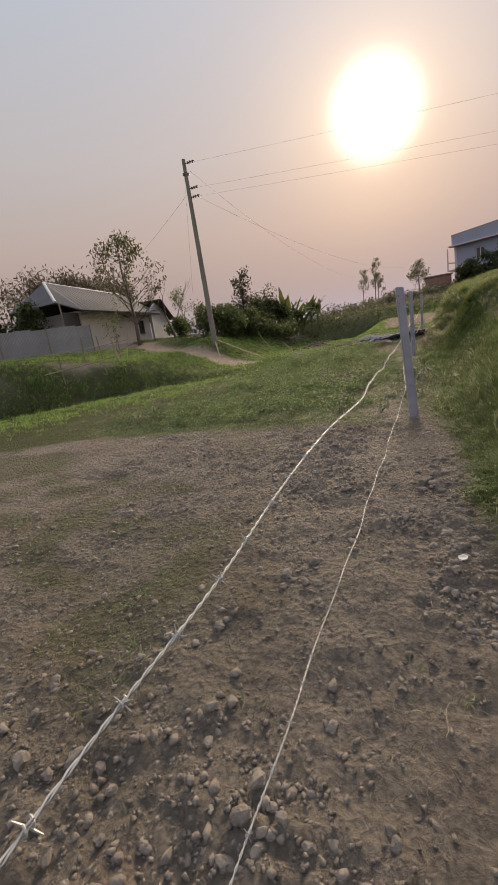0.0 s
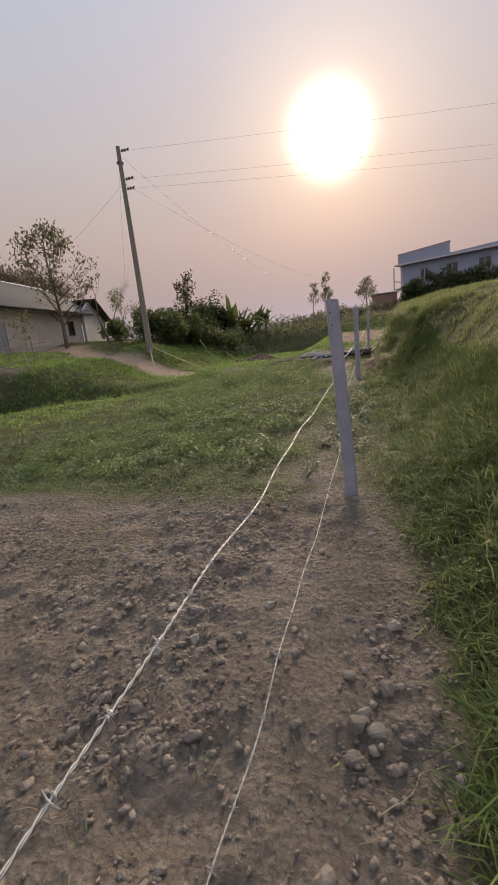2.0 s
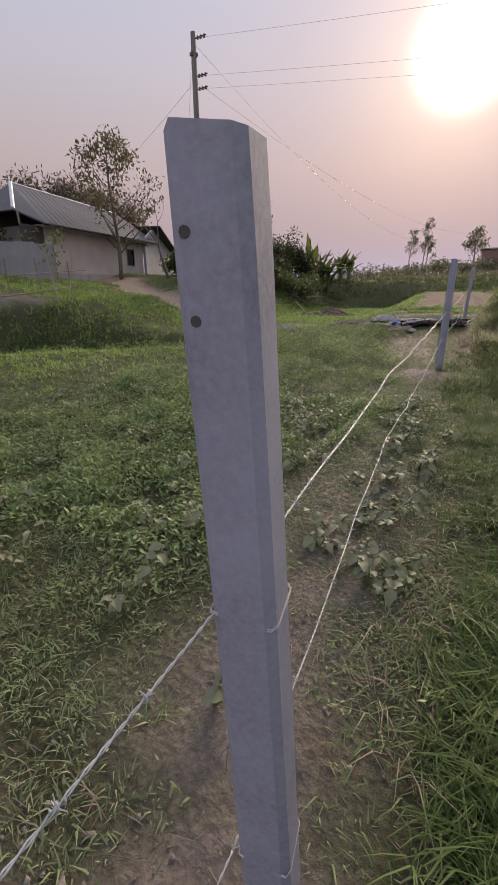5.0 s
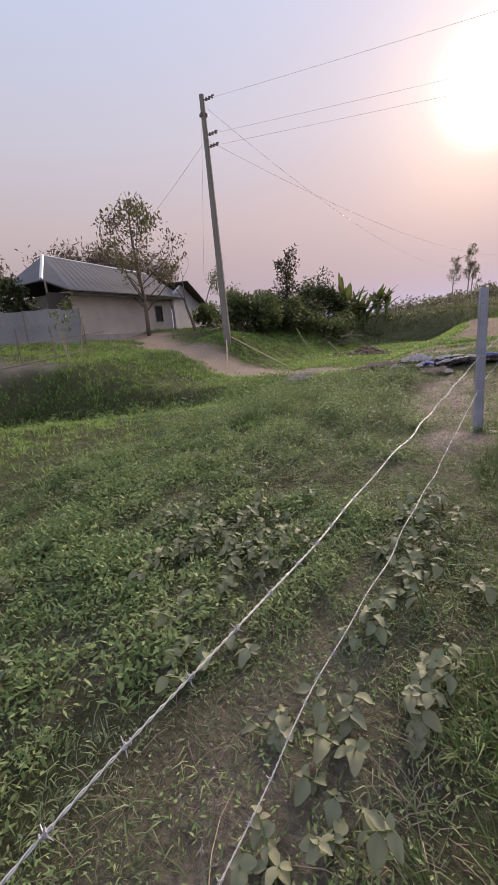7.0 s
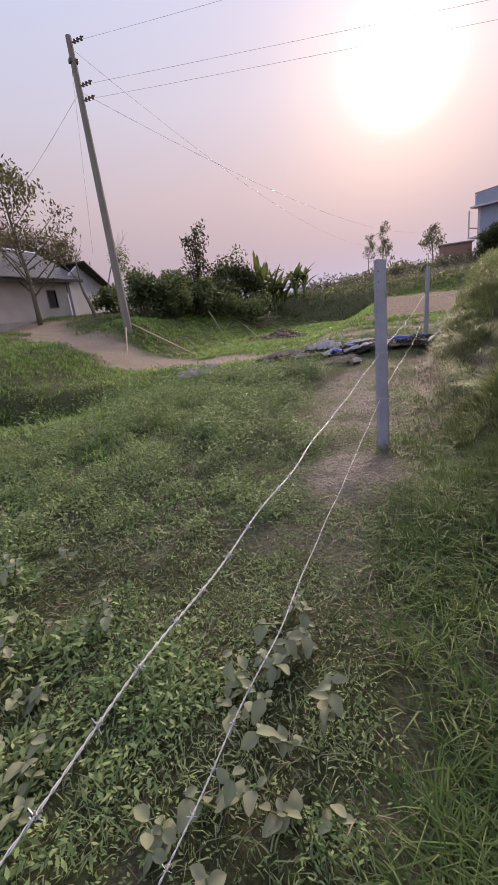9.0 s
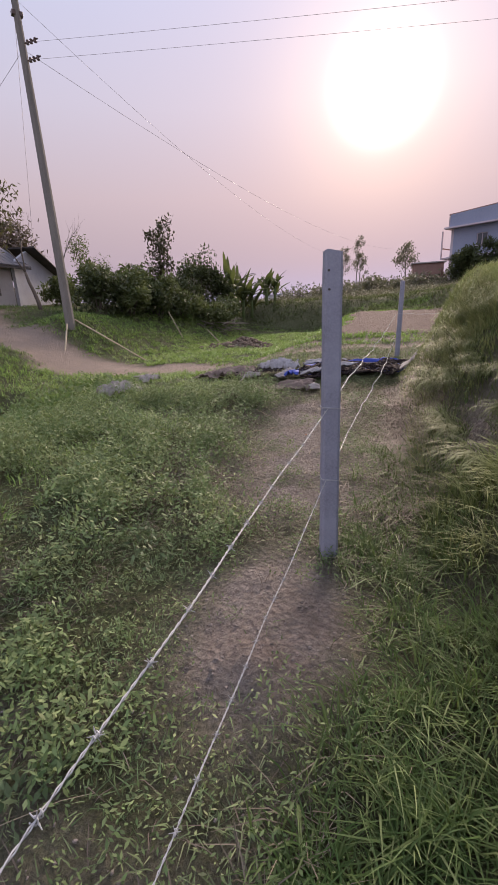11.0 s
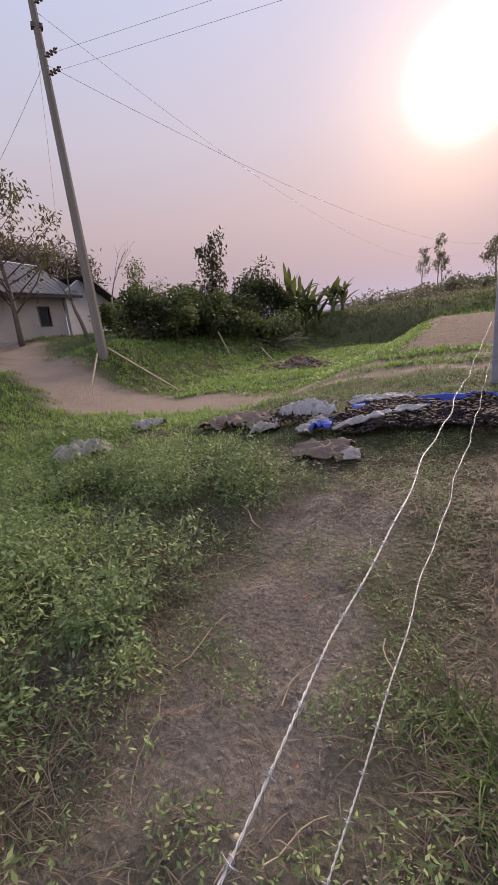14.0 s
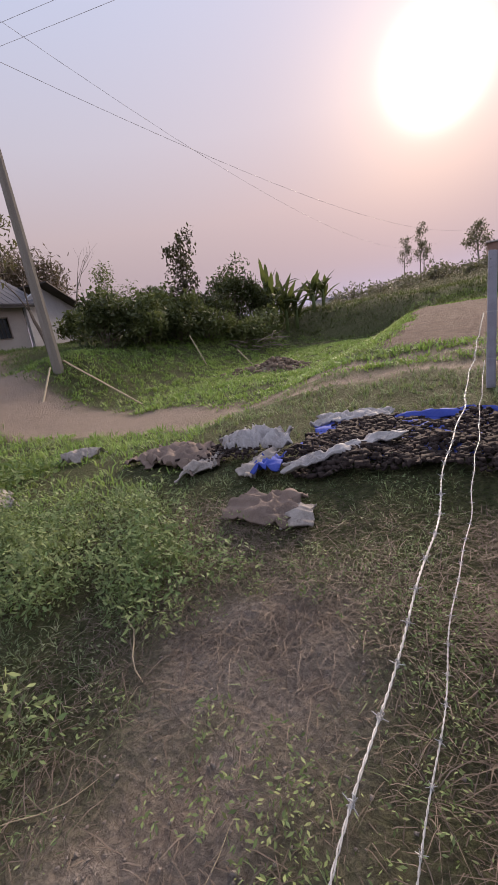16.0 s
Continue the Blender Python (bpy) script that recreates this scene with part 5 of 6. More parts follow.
# mound
blades("mound_turf", 78000, (0.7, 6.5), (0.5, 23.0), lambda x, y: turf_ok(x, y) * S(0.0, 0.5, x - foot(y) - 0.4 * S(9, 11, y) * S(15.5, 14.5, y)) * S(6.5, 3.5, x) * (0.5 + 0.5 * S(-0.5, 0.4, vnoise(x, y, 1.2, 94))), (0.06, 0.17), (0.007, 0.014), "moundgrass", "long pale green grass over the mound", 3, 0.05, 12, 0.75, comb=math.pi, fan=1.5, joints=1)
blades("mound_tussock", 22000, (0.85, 2.3), (12.6, 17.2), lambda x, y: S(0.05, 0.3, x - foot(y)) * S(1.7, 1.1, x - foot(y)) * S(-0.25, 0.2, vnoise(x, y, 1.8, 95)), (0.12, 0.28), (0.004, 0.009), "moundgrass", "long grass hanging in tussocks over the cut bank", 4, 0.05, 40, 0.95, comb=math.pi, fan=1.5)
blades("bank_straw", 44000, (0.45, 1.25), (13.6, 17.6), lambda x, y: S(-0.35, -0.1, x - foot(y)) * S(0.55, 0.2, x - foot(y)) * (0.4 + 0.6 * S(-0.3, 0.3, vnoise(x, y, 1.8, 96))), (0.04, 0.14), (0.002, 0.005), "litter", "dry brown grass matted at the foot of the bank", 5, 0.06, 12, 1.5, joints=1)
blades("bank_grass", 26000, (0.6, 1.9), (12.8, 19.5), lambda x, y: turf_ok(x, y) * S(-0.1, 0.05, x - foot(y)) * S(0.95, 0.6, x - foot(y)), (0.08, 0.20), (0.004, 0.009), "tussock", "grass growing down the steep side of the mound", 15, 0.05, 10, 0.7, joints=1)


def tussock_mesh(seed, count=150):
    """One tuft of long blades that rise from a crown and hang over."""
    rng = np.random.default_rng(seed)
    a = rng.normal(math.pi, 1.5, count)
    L, w, b = rng.uniform(0.18, 0.46, count), rng.uniform(0.0025, 0.005, count), rng.uniform(0.8, 1.5, count)
    x0, y0 = rng.normal(0, 0.05, count), rng.normal(0, 0.05, count)
    dx, dy = np.cos(a), np.sin(a)
    v = np.zeros((count, 11, 3))
    px, py, pz = x0.copy(), y0.copy(), np.zeros(count) - 0.03
    e = rng.uniform(0.7, 1.35, count)
    for j in range(6):
        ws = w * (0.8, 1.0, 1.0, 0.8, 0.55, 0)[j]
        if j < 5:
            v[:, 2 * j] = np.stack([px - dy * ws, py + dx * ws, pz], -1)
            v[:, 2 * j + 1] = np.stack([px + dy * ws, py - dx * ws, pz], -1)
        else:
            v[:, 10] = np.stack([px, py, pz], -1)
        s = L / 5
        px, py, pz = px + dx * np.cos(e) * s, py + dy * np.cos(e) * s, pz + np.sin(e) * s
        e = e - b * 0.42
    o = (np.arange(count) * 11)[:, None]
    quads = np.concatenate([o + np.array([[2 * j, 2 * j + 1, 2 * j + 3, 2 * j + 2]]) for j in range(4)])
    return arrays_mesh("tuft", v, quads, MAT["tussock"], tris=o + np.array([[8, 9, 10]]))


TUSSOCKS = [tussock_mesh(s) for s in (401, 402, 403)]
rt = random.Random(33)
for k in range(30):
    y = 13.6 + 3.2 * k / 30 + rt.uniform(-0.1, 0.1)
    x = float(foot(np.array([y]))[0]) + (0.28, 0.5, 0.75)[k % 3] + rt.uniform(-0.06, 0.1)
    ob = thing("grass_tussock", (x, y, ground_z(x, y)), "long pale green grass tussock hanging over the cut bank", "grass tussock", "tussocks over the bank", turn=rt.uniform(-35, 35))
    part("tuft", TUSSOCKS[k % 3], None, ob, m=Matrix.Scale(rt.uniform(0.75, 1.15), 4))
# left of the fence
blades("near_turf", 175000, (-5.5, 0.35), (5.2, 18.5), lambda x, y: (0.12 * S(14, 12, y) + 0.02 + turf_ok(x, y)) * (1 - 0.9 * dug(x, y)) * (1 - 0.45 * S(12, 13.5, y)) * (0.42 + 0.35 * S(10.5, 9, y) + 0.58 * S(-0.2, 0.35, vnoise(x, y, 1.4, 97) + 0.8 * vnoise(x, y, 4.0, 96))) * S(-7.5, -3, x - 0.15 * y + 1), (0.025, 0.085), (0.003, 0.006), "lawn", "short green turf with bare patches", 6, 0.035, 9, 1.0, joints=1)
blades("soil_turf", 70000, (-5.0, 0.2), (0.2, 6.0), lambda x, y: np.clip(0.9 * turf_ok(x, y) + 0.03, 0, 1), (0.02, 0.07), (0.003, 0.006), "lawn", "thin young grass sprouting on tilled earth", 7, 0.035, 7, 0.9, joints=1)
blades("near_straw", 34000, (-3.0, 0.45), (5.6, 17.5), lambda x, y: (0.3 + 0.7 * S(0.0, 0.4, vnoise(x, y, 0.9, 98))) * (1 - 0.85 * dug(x, y)), (0.03, 0.12), (0.0015, 0.004), "litter", "dry stalks and straw lying among the turf", 8, 0.08, 6, 1.9, joints=1)
blades("field_straw", 15000, (-2.5, 0.55), (0.4, 5.8), lambda x, y: 0.1 + 0.9 * S(-0.1, 0.35, x + 0.2 * vnoise(x, y, 2, 97)) + 0.3 * S(0.2, 0.5, vnoise(x, y, 1.4, 98)), (0.03, 0.10), (0.0012, 0.003), "litter", "dead stalks and rootlets lying on tilled earth", 19, 0.07, 6, 1.9, joints=1)


blades("path_litter", 30000, (-1.7, 0.6), (13.0, 17.6), lambda x, y: 0.25 + 0.75 * S(-0.1, 0.4, vnoise(x, y, 1.3, 88)), (0.04, 0.15), (0.0015, 0.004), "litter", "dead stems and straw matted over the worn strip", 20, 0.07, 8, 1.9, joints=1)


def weed_patch(x, y):
    return turf_ok(x, y) * S(0.0, 0.25, vnoise(x, y, 1.3, 99) + 0.6 * vnoise(x, y, 3.0, 100) + 0.15 * S(-0.6, -1.2, x)) * S(-0.1, -0.5, x + 0.35 * S(13, 15, y))


weeds("weeds", 3000, 70, (-4.5, 0.0), (6.2, 17.6), weed_patch, 0.24, 0.13, (0.016, 0.050), "weed", "leafy green weeds growing in clumps beside the fence", 21)
weeds("clump_weeds", 420, 64, (-5.5, -0.45), (6.0, 13.0), lambda x, y: turf_ok(x, y) * (0.25 + 0.75 * S(0.05, 0.4, vnoise(x, y, 0.8, 123))), 0.22, 0.16, (0.028, 0.065), "dockleaf", "dark leafy weeds standing in clumps on short turf", 29)
weeds("path_weeds", 540, 70, (-1.3, 0.35), (6.2, 17.3), lambda x, y: (0.25 + 0.75 * S(0.1, 0.5, vnoise(x, y, 1.9, 122))) * np.clip(1 - dug(x, y), 0, 1), 0.13, 0.12, (0.013, 0.034), "weed", "small leafy weeds growing in patches on the worn strip", 28)
weeds("bushy_weeds", 960, 180, (-4.2, -0.55), (6.6, 17.4), lambda x, y: turf_ok(x, y) * S(0.05, 0.3, vnoise(x, y, 1.5, 120) + 0.5 * vnoise(x, y, 3.2, 121) + 0.25 * S(12.5, 14, y) * S(-0.9, -1.3, x)) * S(-0.75, -1.2, x), 0.32, 0.22, (0.022, 0.06), "weed", "tall bushy weeds with small leaves beside the worn strip", 26)
weeds("verge_clover", 1500, 40, (-0.6, 0.5), (6.4, 17.0), lambda x, y: 0.55 * turf_ok(x, y), 0.09, 0.13, (0.010, 0.026), "weed", "small-leaved creeping weeds along the fence", 27)
weeds("low_weeds", 4200, 24, (-6.5, 0.25), (5.6, 18.0), lambda x, y: 0.6 * turf_ok(x, y), 0.06, 0.12, (0.012, 0.03), "lawn", "low creeping leaves among short turf", 22)
weeds("verge_weeds", 500, 26, (0.2, 2.6), (2.5, 20.0), lambda x, y: turf_ok(x, y) * S(0.0, 0.4, x - foot(y)) * 0.7, 0.12, 0.12, (0.02, 0.045), "weed", "leafy weeds among the long grass of the mound", 23)
# ditch, far bank, hollow beyond the track
blades("ditch_grass", 70000, (-17, -3.0), (9.0, 22.0), lambda x, y: turf_ok(x, y) * S(-3.2, -1.5, ditch(x, y)[0]) * (0.35 + 0.65 * S(-0.4, 0.3, vnoise(x, y, 0.6, 101))), (0.07, 0.20), (0.010, 0.02), "bright", "rank green grass on the banks of the ditch", 9, 0.09, 9, 0.8, joints=1)
blades("lip_grass", 60000, (-15, -2.2), (5.6, 19.0), lambda x, y: turf_ok(x, y) * S(-7.5, -4.2, ditch(x, y)[0]) * S(-0.4, -1.2, ditch(x, y)[0]) * (0.45 + 0.55 * S(-0.4, 0.3, vnoise(x, y, 0.9, 104))), (0.05, 0.15), (0.008, 0.016), "bright", "bright green grass along the near lip of the ditch", 17, 0.07, 9, 0.8, joints=1)
weeds("ditch_weeds", 2200, 40, (-15, -4.5), (11.5, 19.0), lambda x, y: np.exp(-(ditch(x, y)[0] / 1.6) ** 2), 0.24, 0.3, (0.06, 0.13), "grass", "dark broad weeds filling the bottom of the ditch", 24)
blades("hollow_grass", 95000, (-13, 3.0), (23.0, 43.0), lambda x, y: turf_ok(x, y) * (0.7 + 0.3 * S(-0.5, 0.3, vnoise(x, y, 0.45, 102))), (0.06, 0.17), (0.02, 0.04), "bright", "bright green grass in the hollow beyond the track", 10, 0.12, 9, 0.8, joints=1)
blades("track_edge_grass", 16000, (-14, 3.5), (19.0, 26.5), lambda x, y: turf_ok(x, y) * S(0.4, 0.0, road_share(x, y)), (0.05, 0.14), (0.008, 0.018), "lawn", "short grass along the edges of the cart track", 11, 0.08, 8, 0.7, joints=1)
blades("house_bank_grass", 15000, (-19, -9.5), (17.0, 31.0), lambda x, y: turf_ok(x, y), (0.08, 0.2), (0.014, 0.026), "grass", "grass on the bank before the house", 12, 0.1, 8, 0.7, joints=1)
# dark shrub colour on this grass paints the bank face as shaded
blades("far_bank_grass", 15000, (-16, 14.0), (39.5, 48.0), lambda x, y: (1 - field_share(x, y)) * S(40.5, 42.5, y + 0.18 * (x + 5)), (0.14, 0.34), (0.03, 0.06), "shrub", "rough grass on the far bank's face, its shade put into a dark colour", 13, 0.25, 9, 0.7, joints=1)
# farleaf carries the haze of distance in its colour
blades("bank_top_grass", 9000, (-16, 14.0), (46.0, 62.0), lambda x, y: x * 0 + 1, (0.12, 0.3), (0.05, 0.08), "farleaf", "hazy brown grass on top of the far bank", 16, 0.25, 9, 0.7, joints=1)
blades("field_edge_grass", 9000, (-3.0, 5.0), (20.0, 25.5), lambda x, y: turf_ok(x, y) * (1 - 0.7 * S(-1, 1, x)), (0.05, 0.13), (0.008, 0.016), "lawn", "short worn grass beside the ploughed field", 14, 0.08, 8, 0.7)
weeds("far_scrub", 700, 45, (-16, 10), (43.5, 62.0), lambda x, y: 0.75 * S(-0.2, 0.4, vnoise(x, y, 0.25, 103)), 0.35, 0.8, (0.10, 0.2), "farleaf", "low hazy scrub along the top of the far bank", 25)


# ---- broad-leaved plants beside the fence ----
def broad_leaf_mesh(L, W, droop):
    g = Geo()
    rows = ((0, 0.10), (0.18, 0.75), (0.42, 1.0), (0.68, 0.88), (0.88, 0.52), (1.0, 0.06))
    for s, w in rows:
        y = L * s
        z = 0.10 * L * s - droop * L * s * s
        wv = W / 2 * w * (1 + 0.10 * math.sin(9 * s + 40 * L))
        z += 0.030 * L * math.sin(16 * s + 50 * W)
        g.v += [(-wv, y, z + 0.25 * wv), (-wv * 0.5, y, z + 0.06 * wv), (0, y, z - 0.05 * wv), (wv * 0.5, y, z + 0.06 * wv), (wv, y, z + 0.25 * wv)]
    for i in range(len(rows) - 1):
        g.f += [(i * 5 + j, i * 5 + j + 1, i * 5 + j + 6, i * 5 + j + 5) for j in range(4)]
    return g.mesh("leaf", MAT["broad"], True)


BROAD = [broad_leaf_mesh(0.085, 0.054, 0.30), broad_leaf_mesh(0.105, 0.066, 0.48), broad_leaf_mesh(0.065, 0.044, 0.15)]


def broad_plant(x, y, tall, n, seed, group="broad-leaved plants by the fence"):
    rnd = random.Random(seed)
    ob = thing("broad_leaved_plant", (x, y, ground_z(x, y) - 0.01), "grey-green broad-leaved plant drooping dustily beside the wire fence", "plant", group)
    stems = rnd.choice((2, 3, 3))
    n = int(n * 2.6)
    for s in range(stems):
        a0 = rnd.uniform(0, 6.28)
        lean = rnd.uniform(0.25, 0.9)
        tip = Vector((math.cos(a0) * lean * tall, math.sin(a0) * lean * tall, tall * rnd.uniform(0.5, 0.85)))
        part("stem", Geo().tube([(0, 0, 0), tip * 0.5 + Vector((0.004, 0, 0)), tip], [0.006, 0.005, 0.003], 5), "weed", ob)
        for i in range(max(3, n // stems)):
            f = 0.3 + 0.7 * (i + 1) / max(3, n // stems)
            m = Matrix.Translation(tip * f) @ pose(0, 0, 0, rnd.uniform(-28, 34), rnd.uniform(-30, 30), i * 137 + rnd.uniform(-25, 25)) @ Matrix.Scale(rnd.uniform(0.4, 0.88), 4)
            part("leaf", BROAD[i % 3], None, ob, m=m)
    return ob


rp = random.Random(12)
SPOTS = [(-0.28, 7.35, 0.16, 8), (-0.05, 7.55, 0.22, 9), (0.08, 7.15, 0.2, 8), (-0.02, 8.15, 0.2, 9), (0.10, 8.5, 0.24, 10), (0.14, 8.95, 0.26, 10), (0.02, 9.3, 0.22, 9), (0.16, 9.9, 0.25, 9), (0.05, 10.3, 0.2, 7), (-1.25, 9.13, 0.26, 14), (-1.0, 8.85, 0.2, 10), (-1.5, 9.4, 0.28, 13), (-1.35, 9.75, 0.26, 10), (-0.95, 9.3, 0.2, 8), (-1.9, 9.4, 0.25, 10), (-2.3, 8.1, 0.2, 8), (-2.7, 9.0, 0.2, 8), (-3.3, 9.6, 0.22, 8), (-3.6, 8.6, 0.22, 9), (-1.6, 7.6, 0.18, 8), (-0.4, 6.05, 0.2, 10), (-1.0, 6.3, 0.26, 8), (-1.7, 6.15, 0.25, 8), (-2.2, 6.6, 0.26, 8), (-0.9, 7.0, 0.22, 8), (-3.0, 6.3, 0.24, 8), (-3.9, 6.8, 0.22, 8), (-4.8, 6.6, 0.22, 7), (-1.3, 6.9, 0.2, 8), (-5.2, 7.8, 0.24, 8), (-4.4, 9.2, 0.24, 8), (-2.9, 7.4, 0.2, 7), (-0.75, 8.2, 0.16, 7), (-1.9, 10.4, 0.22, 8), (-2.6, 10.9, 0.22, 8), (-1.1, 10.3, 0.18, 8)]
for k in range(11):
    SPOTS.append((rp.uniform(-0.12, 0.16), 6.9 + 0.33 * k + rp.uniform(-0.1, 0.1), rp.uniform(0.12, 0.22), 7))
for k in range(10):
    SPOTS.append((rp.uniform(-1.7, -0.75), rp.uniform(8.4, 9.9), rp.uniform(0.16, 0.24), 9))
for i, (x, y, tall, n) in enumerate(SPOTS):
    broad_plant(x, y, tall * 1.2, n, 100 + i)
    if y > 6.5:
        broad_plant(x + rp.uniform(-0.28, 0.28), y + rp.uniform(-0.3, 0.3), tall * rp.uniform(0.55, 0.9), n - 2, 300 + i)


# ---- shrubs and trees ----
def limbs(rnd, geo, tips, p, d, length, r, depth, spread=0.6, gravity=0.05, kids=(2, 3)):
    """Tapering limbs that fork; collects the twig ends."""
    pts, rad = [p], [r]
    n = 4
    for i in range(n):
        d = (d + Vector((rnd.gauss(0, 0.13), rnd.gauss(0, 0.13), rnd.gauss(0.03, 0.08) - gravity * 0.1))).normalized()
        p = p + d * (length / n)
        pts.append(p)
        rad.append(r * (1 - 0.42 * (i + 1) / n))
        if depth <= 1:
            tips.append(p.copy())
    geo.tube(pts, rad, 6 if r > 0.03 else 4, cap=True)
    if depth == 0:
        return
    for k in range(rnd.randint(*kids)):
        a = Vector((rnd.gauss(0, 1), rnd.gauss(0, 1), rnd.gauss(0.25, 0.5))).normalized()
        start = pts[-1] if k < 2 else pts[rnd.randint(2, n)]
        limbs(rnd, geo, tips, start, (d + a * spread).normalized(), length * rnd.uniform(0.58, 0.8), rad[-1] * rnd.uniform(0.6, 0.8), depth - 1, spread, gravity, kids)


def grown(name, x, y, label, category, tall, r, seed, depth=3, leaf=(0.1, 0.2), count=1500, puff=0.25, bark="bark", crown="treeleaf", spread=0.6, lean=(0, 0), droop=0.0, first=0.36, kids=(2, 3), group="", slim=0.4, z=None):
    """A tree: a forked trunk under one crown of many separate leaves."""
    rnd, rng = random.Random(seed), np.random.default_rng(seed)
    z = ground_z(x, y) - 0.1 if z is None else z
    ob = thing(name, (x, y, z), label, category, group)
    g, tips = Geo(), []
    limbs(rnd, g, tips, Vector((0, 0, 0)), Vector((lean[0], lean[1], 1)).normalized(), tall * first, r, depth, spread, kids=kids)
    top = max(t.z for t in tips)
    s = tall / top
    g.v = [(a * s ** 0.5, b * s ** 0.5, c * s) for a, b, c in g.v]
    part("trunk", g, bark, ob, smooth=True)
    if count:
        t = np.array([(p.x * s ** 0.5, p.y * s ** 0.5, p.z * s) for p in tips])
        c = t[rng.integers(0, len(t), count)] + np.clip(rng.normal(0, puff, (count, 3)), -1.4 * puff, 1.4 * puff) * np.array([1, 1, 0.8])
        c[:, 2] -= droop * np.abs(rng.normal(0, puff, count))
        v, f = leaves(c[:, 0], c[:, 1], np.maximum(c[:, 2], 0.1), rng, leaf, 0.7, slim)
        part("crown", arrays_mesh("crown", v, f, MAT[crown]), None, ob)
    return ob


def leader_tree(name, x, y, label, category, tall, r, seed, limbs_n, reach, clear, leaf, per, puff, bark, crown, rise=0.9, lean=(0, 0), slim=0.4, group="", taper=0.75, z=None):
    """A tree with one leader and many rising side limbs, each carrying clusters of leaves."""
    rnd, rng = random.Random(seed), np.random.default_rng(seed)
    z = ground_z(x, y) - 0.1 if z is None else z
    ob = thing(name, (x, y, z), label, category, group)
    g = Geo()

    def stem(f):
        return Vector((lean[0] * f * tall + 0.05 * tall * math.sin(4 * f + seed) * f, lean[1] * f * tall, f * tall))
    g.tube([stem(i / 9) for i in range(10)], [r * (1 - 0.9 * i / 9) + 0.008 for i in range(10)], 7)
    spots = []
    for k in range(limbs_n):
        f = clear + (0.97 - clear) * (k + rnd.random()) / limbs_n
        a = k * 2.4 + rnd.uniform(-0.5, 0.5)
        L = reach * (1 - taper * (f - clear) / (1 - clear)) * rnd.uniform(0.7, 1.15)
        p0 = stem(f)
        d = Vector((math.cos(a), math.sin(a), rise * rnd.uniform(0.5, 1.3)))
        p1 = p0 + d * L * 0.5 + Vector((0, 0, 0.04 * L))
        p2 = p0 + d * L * 0.85 + Vector((rnd.uniform(-0.1, 0.1) * L, rnd.uniform(-0.1, 0.1) * L, 0.14 * L))
        q = max(0.012, r * 0.42 * (1 - f))
        g.tube([p0, p1, p2], [q, q * 0.7, q * 0.35], 5)
        for p in (p0.lerp(p1, 0.6), p1, p1.lerp(p2, 0.5), p2, p2 + Vector((0, 0, 0.1))):
            spots.append(p)
        for t in range(3):
            s = p1.lerp(p2, rnd.random())
            e = s + Vector((rnd.gauss(0, 0.25), rnd.gauss(0, 0.25), rnd.uniform(0.0, 0.4))) * L * 0.5
            g.tube([s, e], [q * 0.4, q * 0.2], 4)
            spots += [s.lerp(e, 0.6), e]
    spots.append(stem(1.0))
    part("trunk", g, bark, ob, smooth=True)
    if per:
        t = np.repeat(np.array([tuple(p) for p in spots]), per, 0)
        c = t + np.clip(rng.normal(0, puff, t.shape), -1.4 * puff, 1.4 * puff)
        v, f = leaves(c[:, 0], c[:, 1], np.maximum(c[:, 2], 0.15), rng, leaf, 0.8, slim)
        part("crown", arrays_mesh("crown", v, f, MAT[crown]), None, ob)
    return ob


def bush(x, y, wide, tall, seed, crown="shrub", leaf=(0.10, 0.2), count=1600, label="dense green shrub growing on the bank", group="shrubs on the bank", z=None):
    """A shrub: many stems from the ground under an uneven shell of leaves."""
    rnd, rng = random.Random(seed), np.random.default_rng(seed)
    z = ground_z(x, y) - 0.15 if z is None else z
    ob = thing("shrub", (x, y, z), label, "shrub", group)
    g = Geo()
    heads = []
    for k in range(13):
        a, q = rnd.uniform(0, 6.28), rnd.uniform(0.15, 1.0) ** 0.7
        e = Vector((math.cos(a) * q * wide * 0.42, math.sin(a) * q * wide * 0.42, tall * rnd.uniform(0.45, 1.0) * (1.05 - 0.45 * q)))
        g.tube([(0.1 * e.x, 0.1 * e.y, 0), e * 0.55 + Vector((0, 0, 0.1 * tall)), e], [0.03, 0.02, 0.008], 4)
        heads.append((e, wide * rnd.uniform(0.10, 0.22)))
    part("stem", g, "bark", ob)
    pts = []
    per = count // len(heads)
    for e, q in heads:
        d = rng.normal(0, 1, (per, 3))
        d /= np.linalg.norm(d, axis=1)[:, None]
        pts.append(np.array(e) + d * q * rng.uniform(0.55, 1.25, (per, 1)) * np.array([1, 1, 0.9]))
    fill = np.clip(rng.normal(0, 1, (count // 3, 3)), -1.5, 1.5) * np.array([wide * 0.22, wide * 0.22, tall * 0.22]) + np.array([0, 0, tall * 0.38])
    c = np.concatenate(pts + [fill])
    c[:, 2] = np.abs(c[:, 2])
    v, f = leaves(c[:, 0], c[:, 1], c[:, 2], rng, leaf, 0.7, 0.5)
    part("crown", arrays_mesh("crown", v, f, MAT[crown]), None, ob)
    return ob


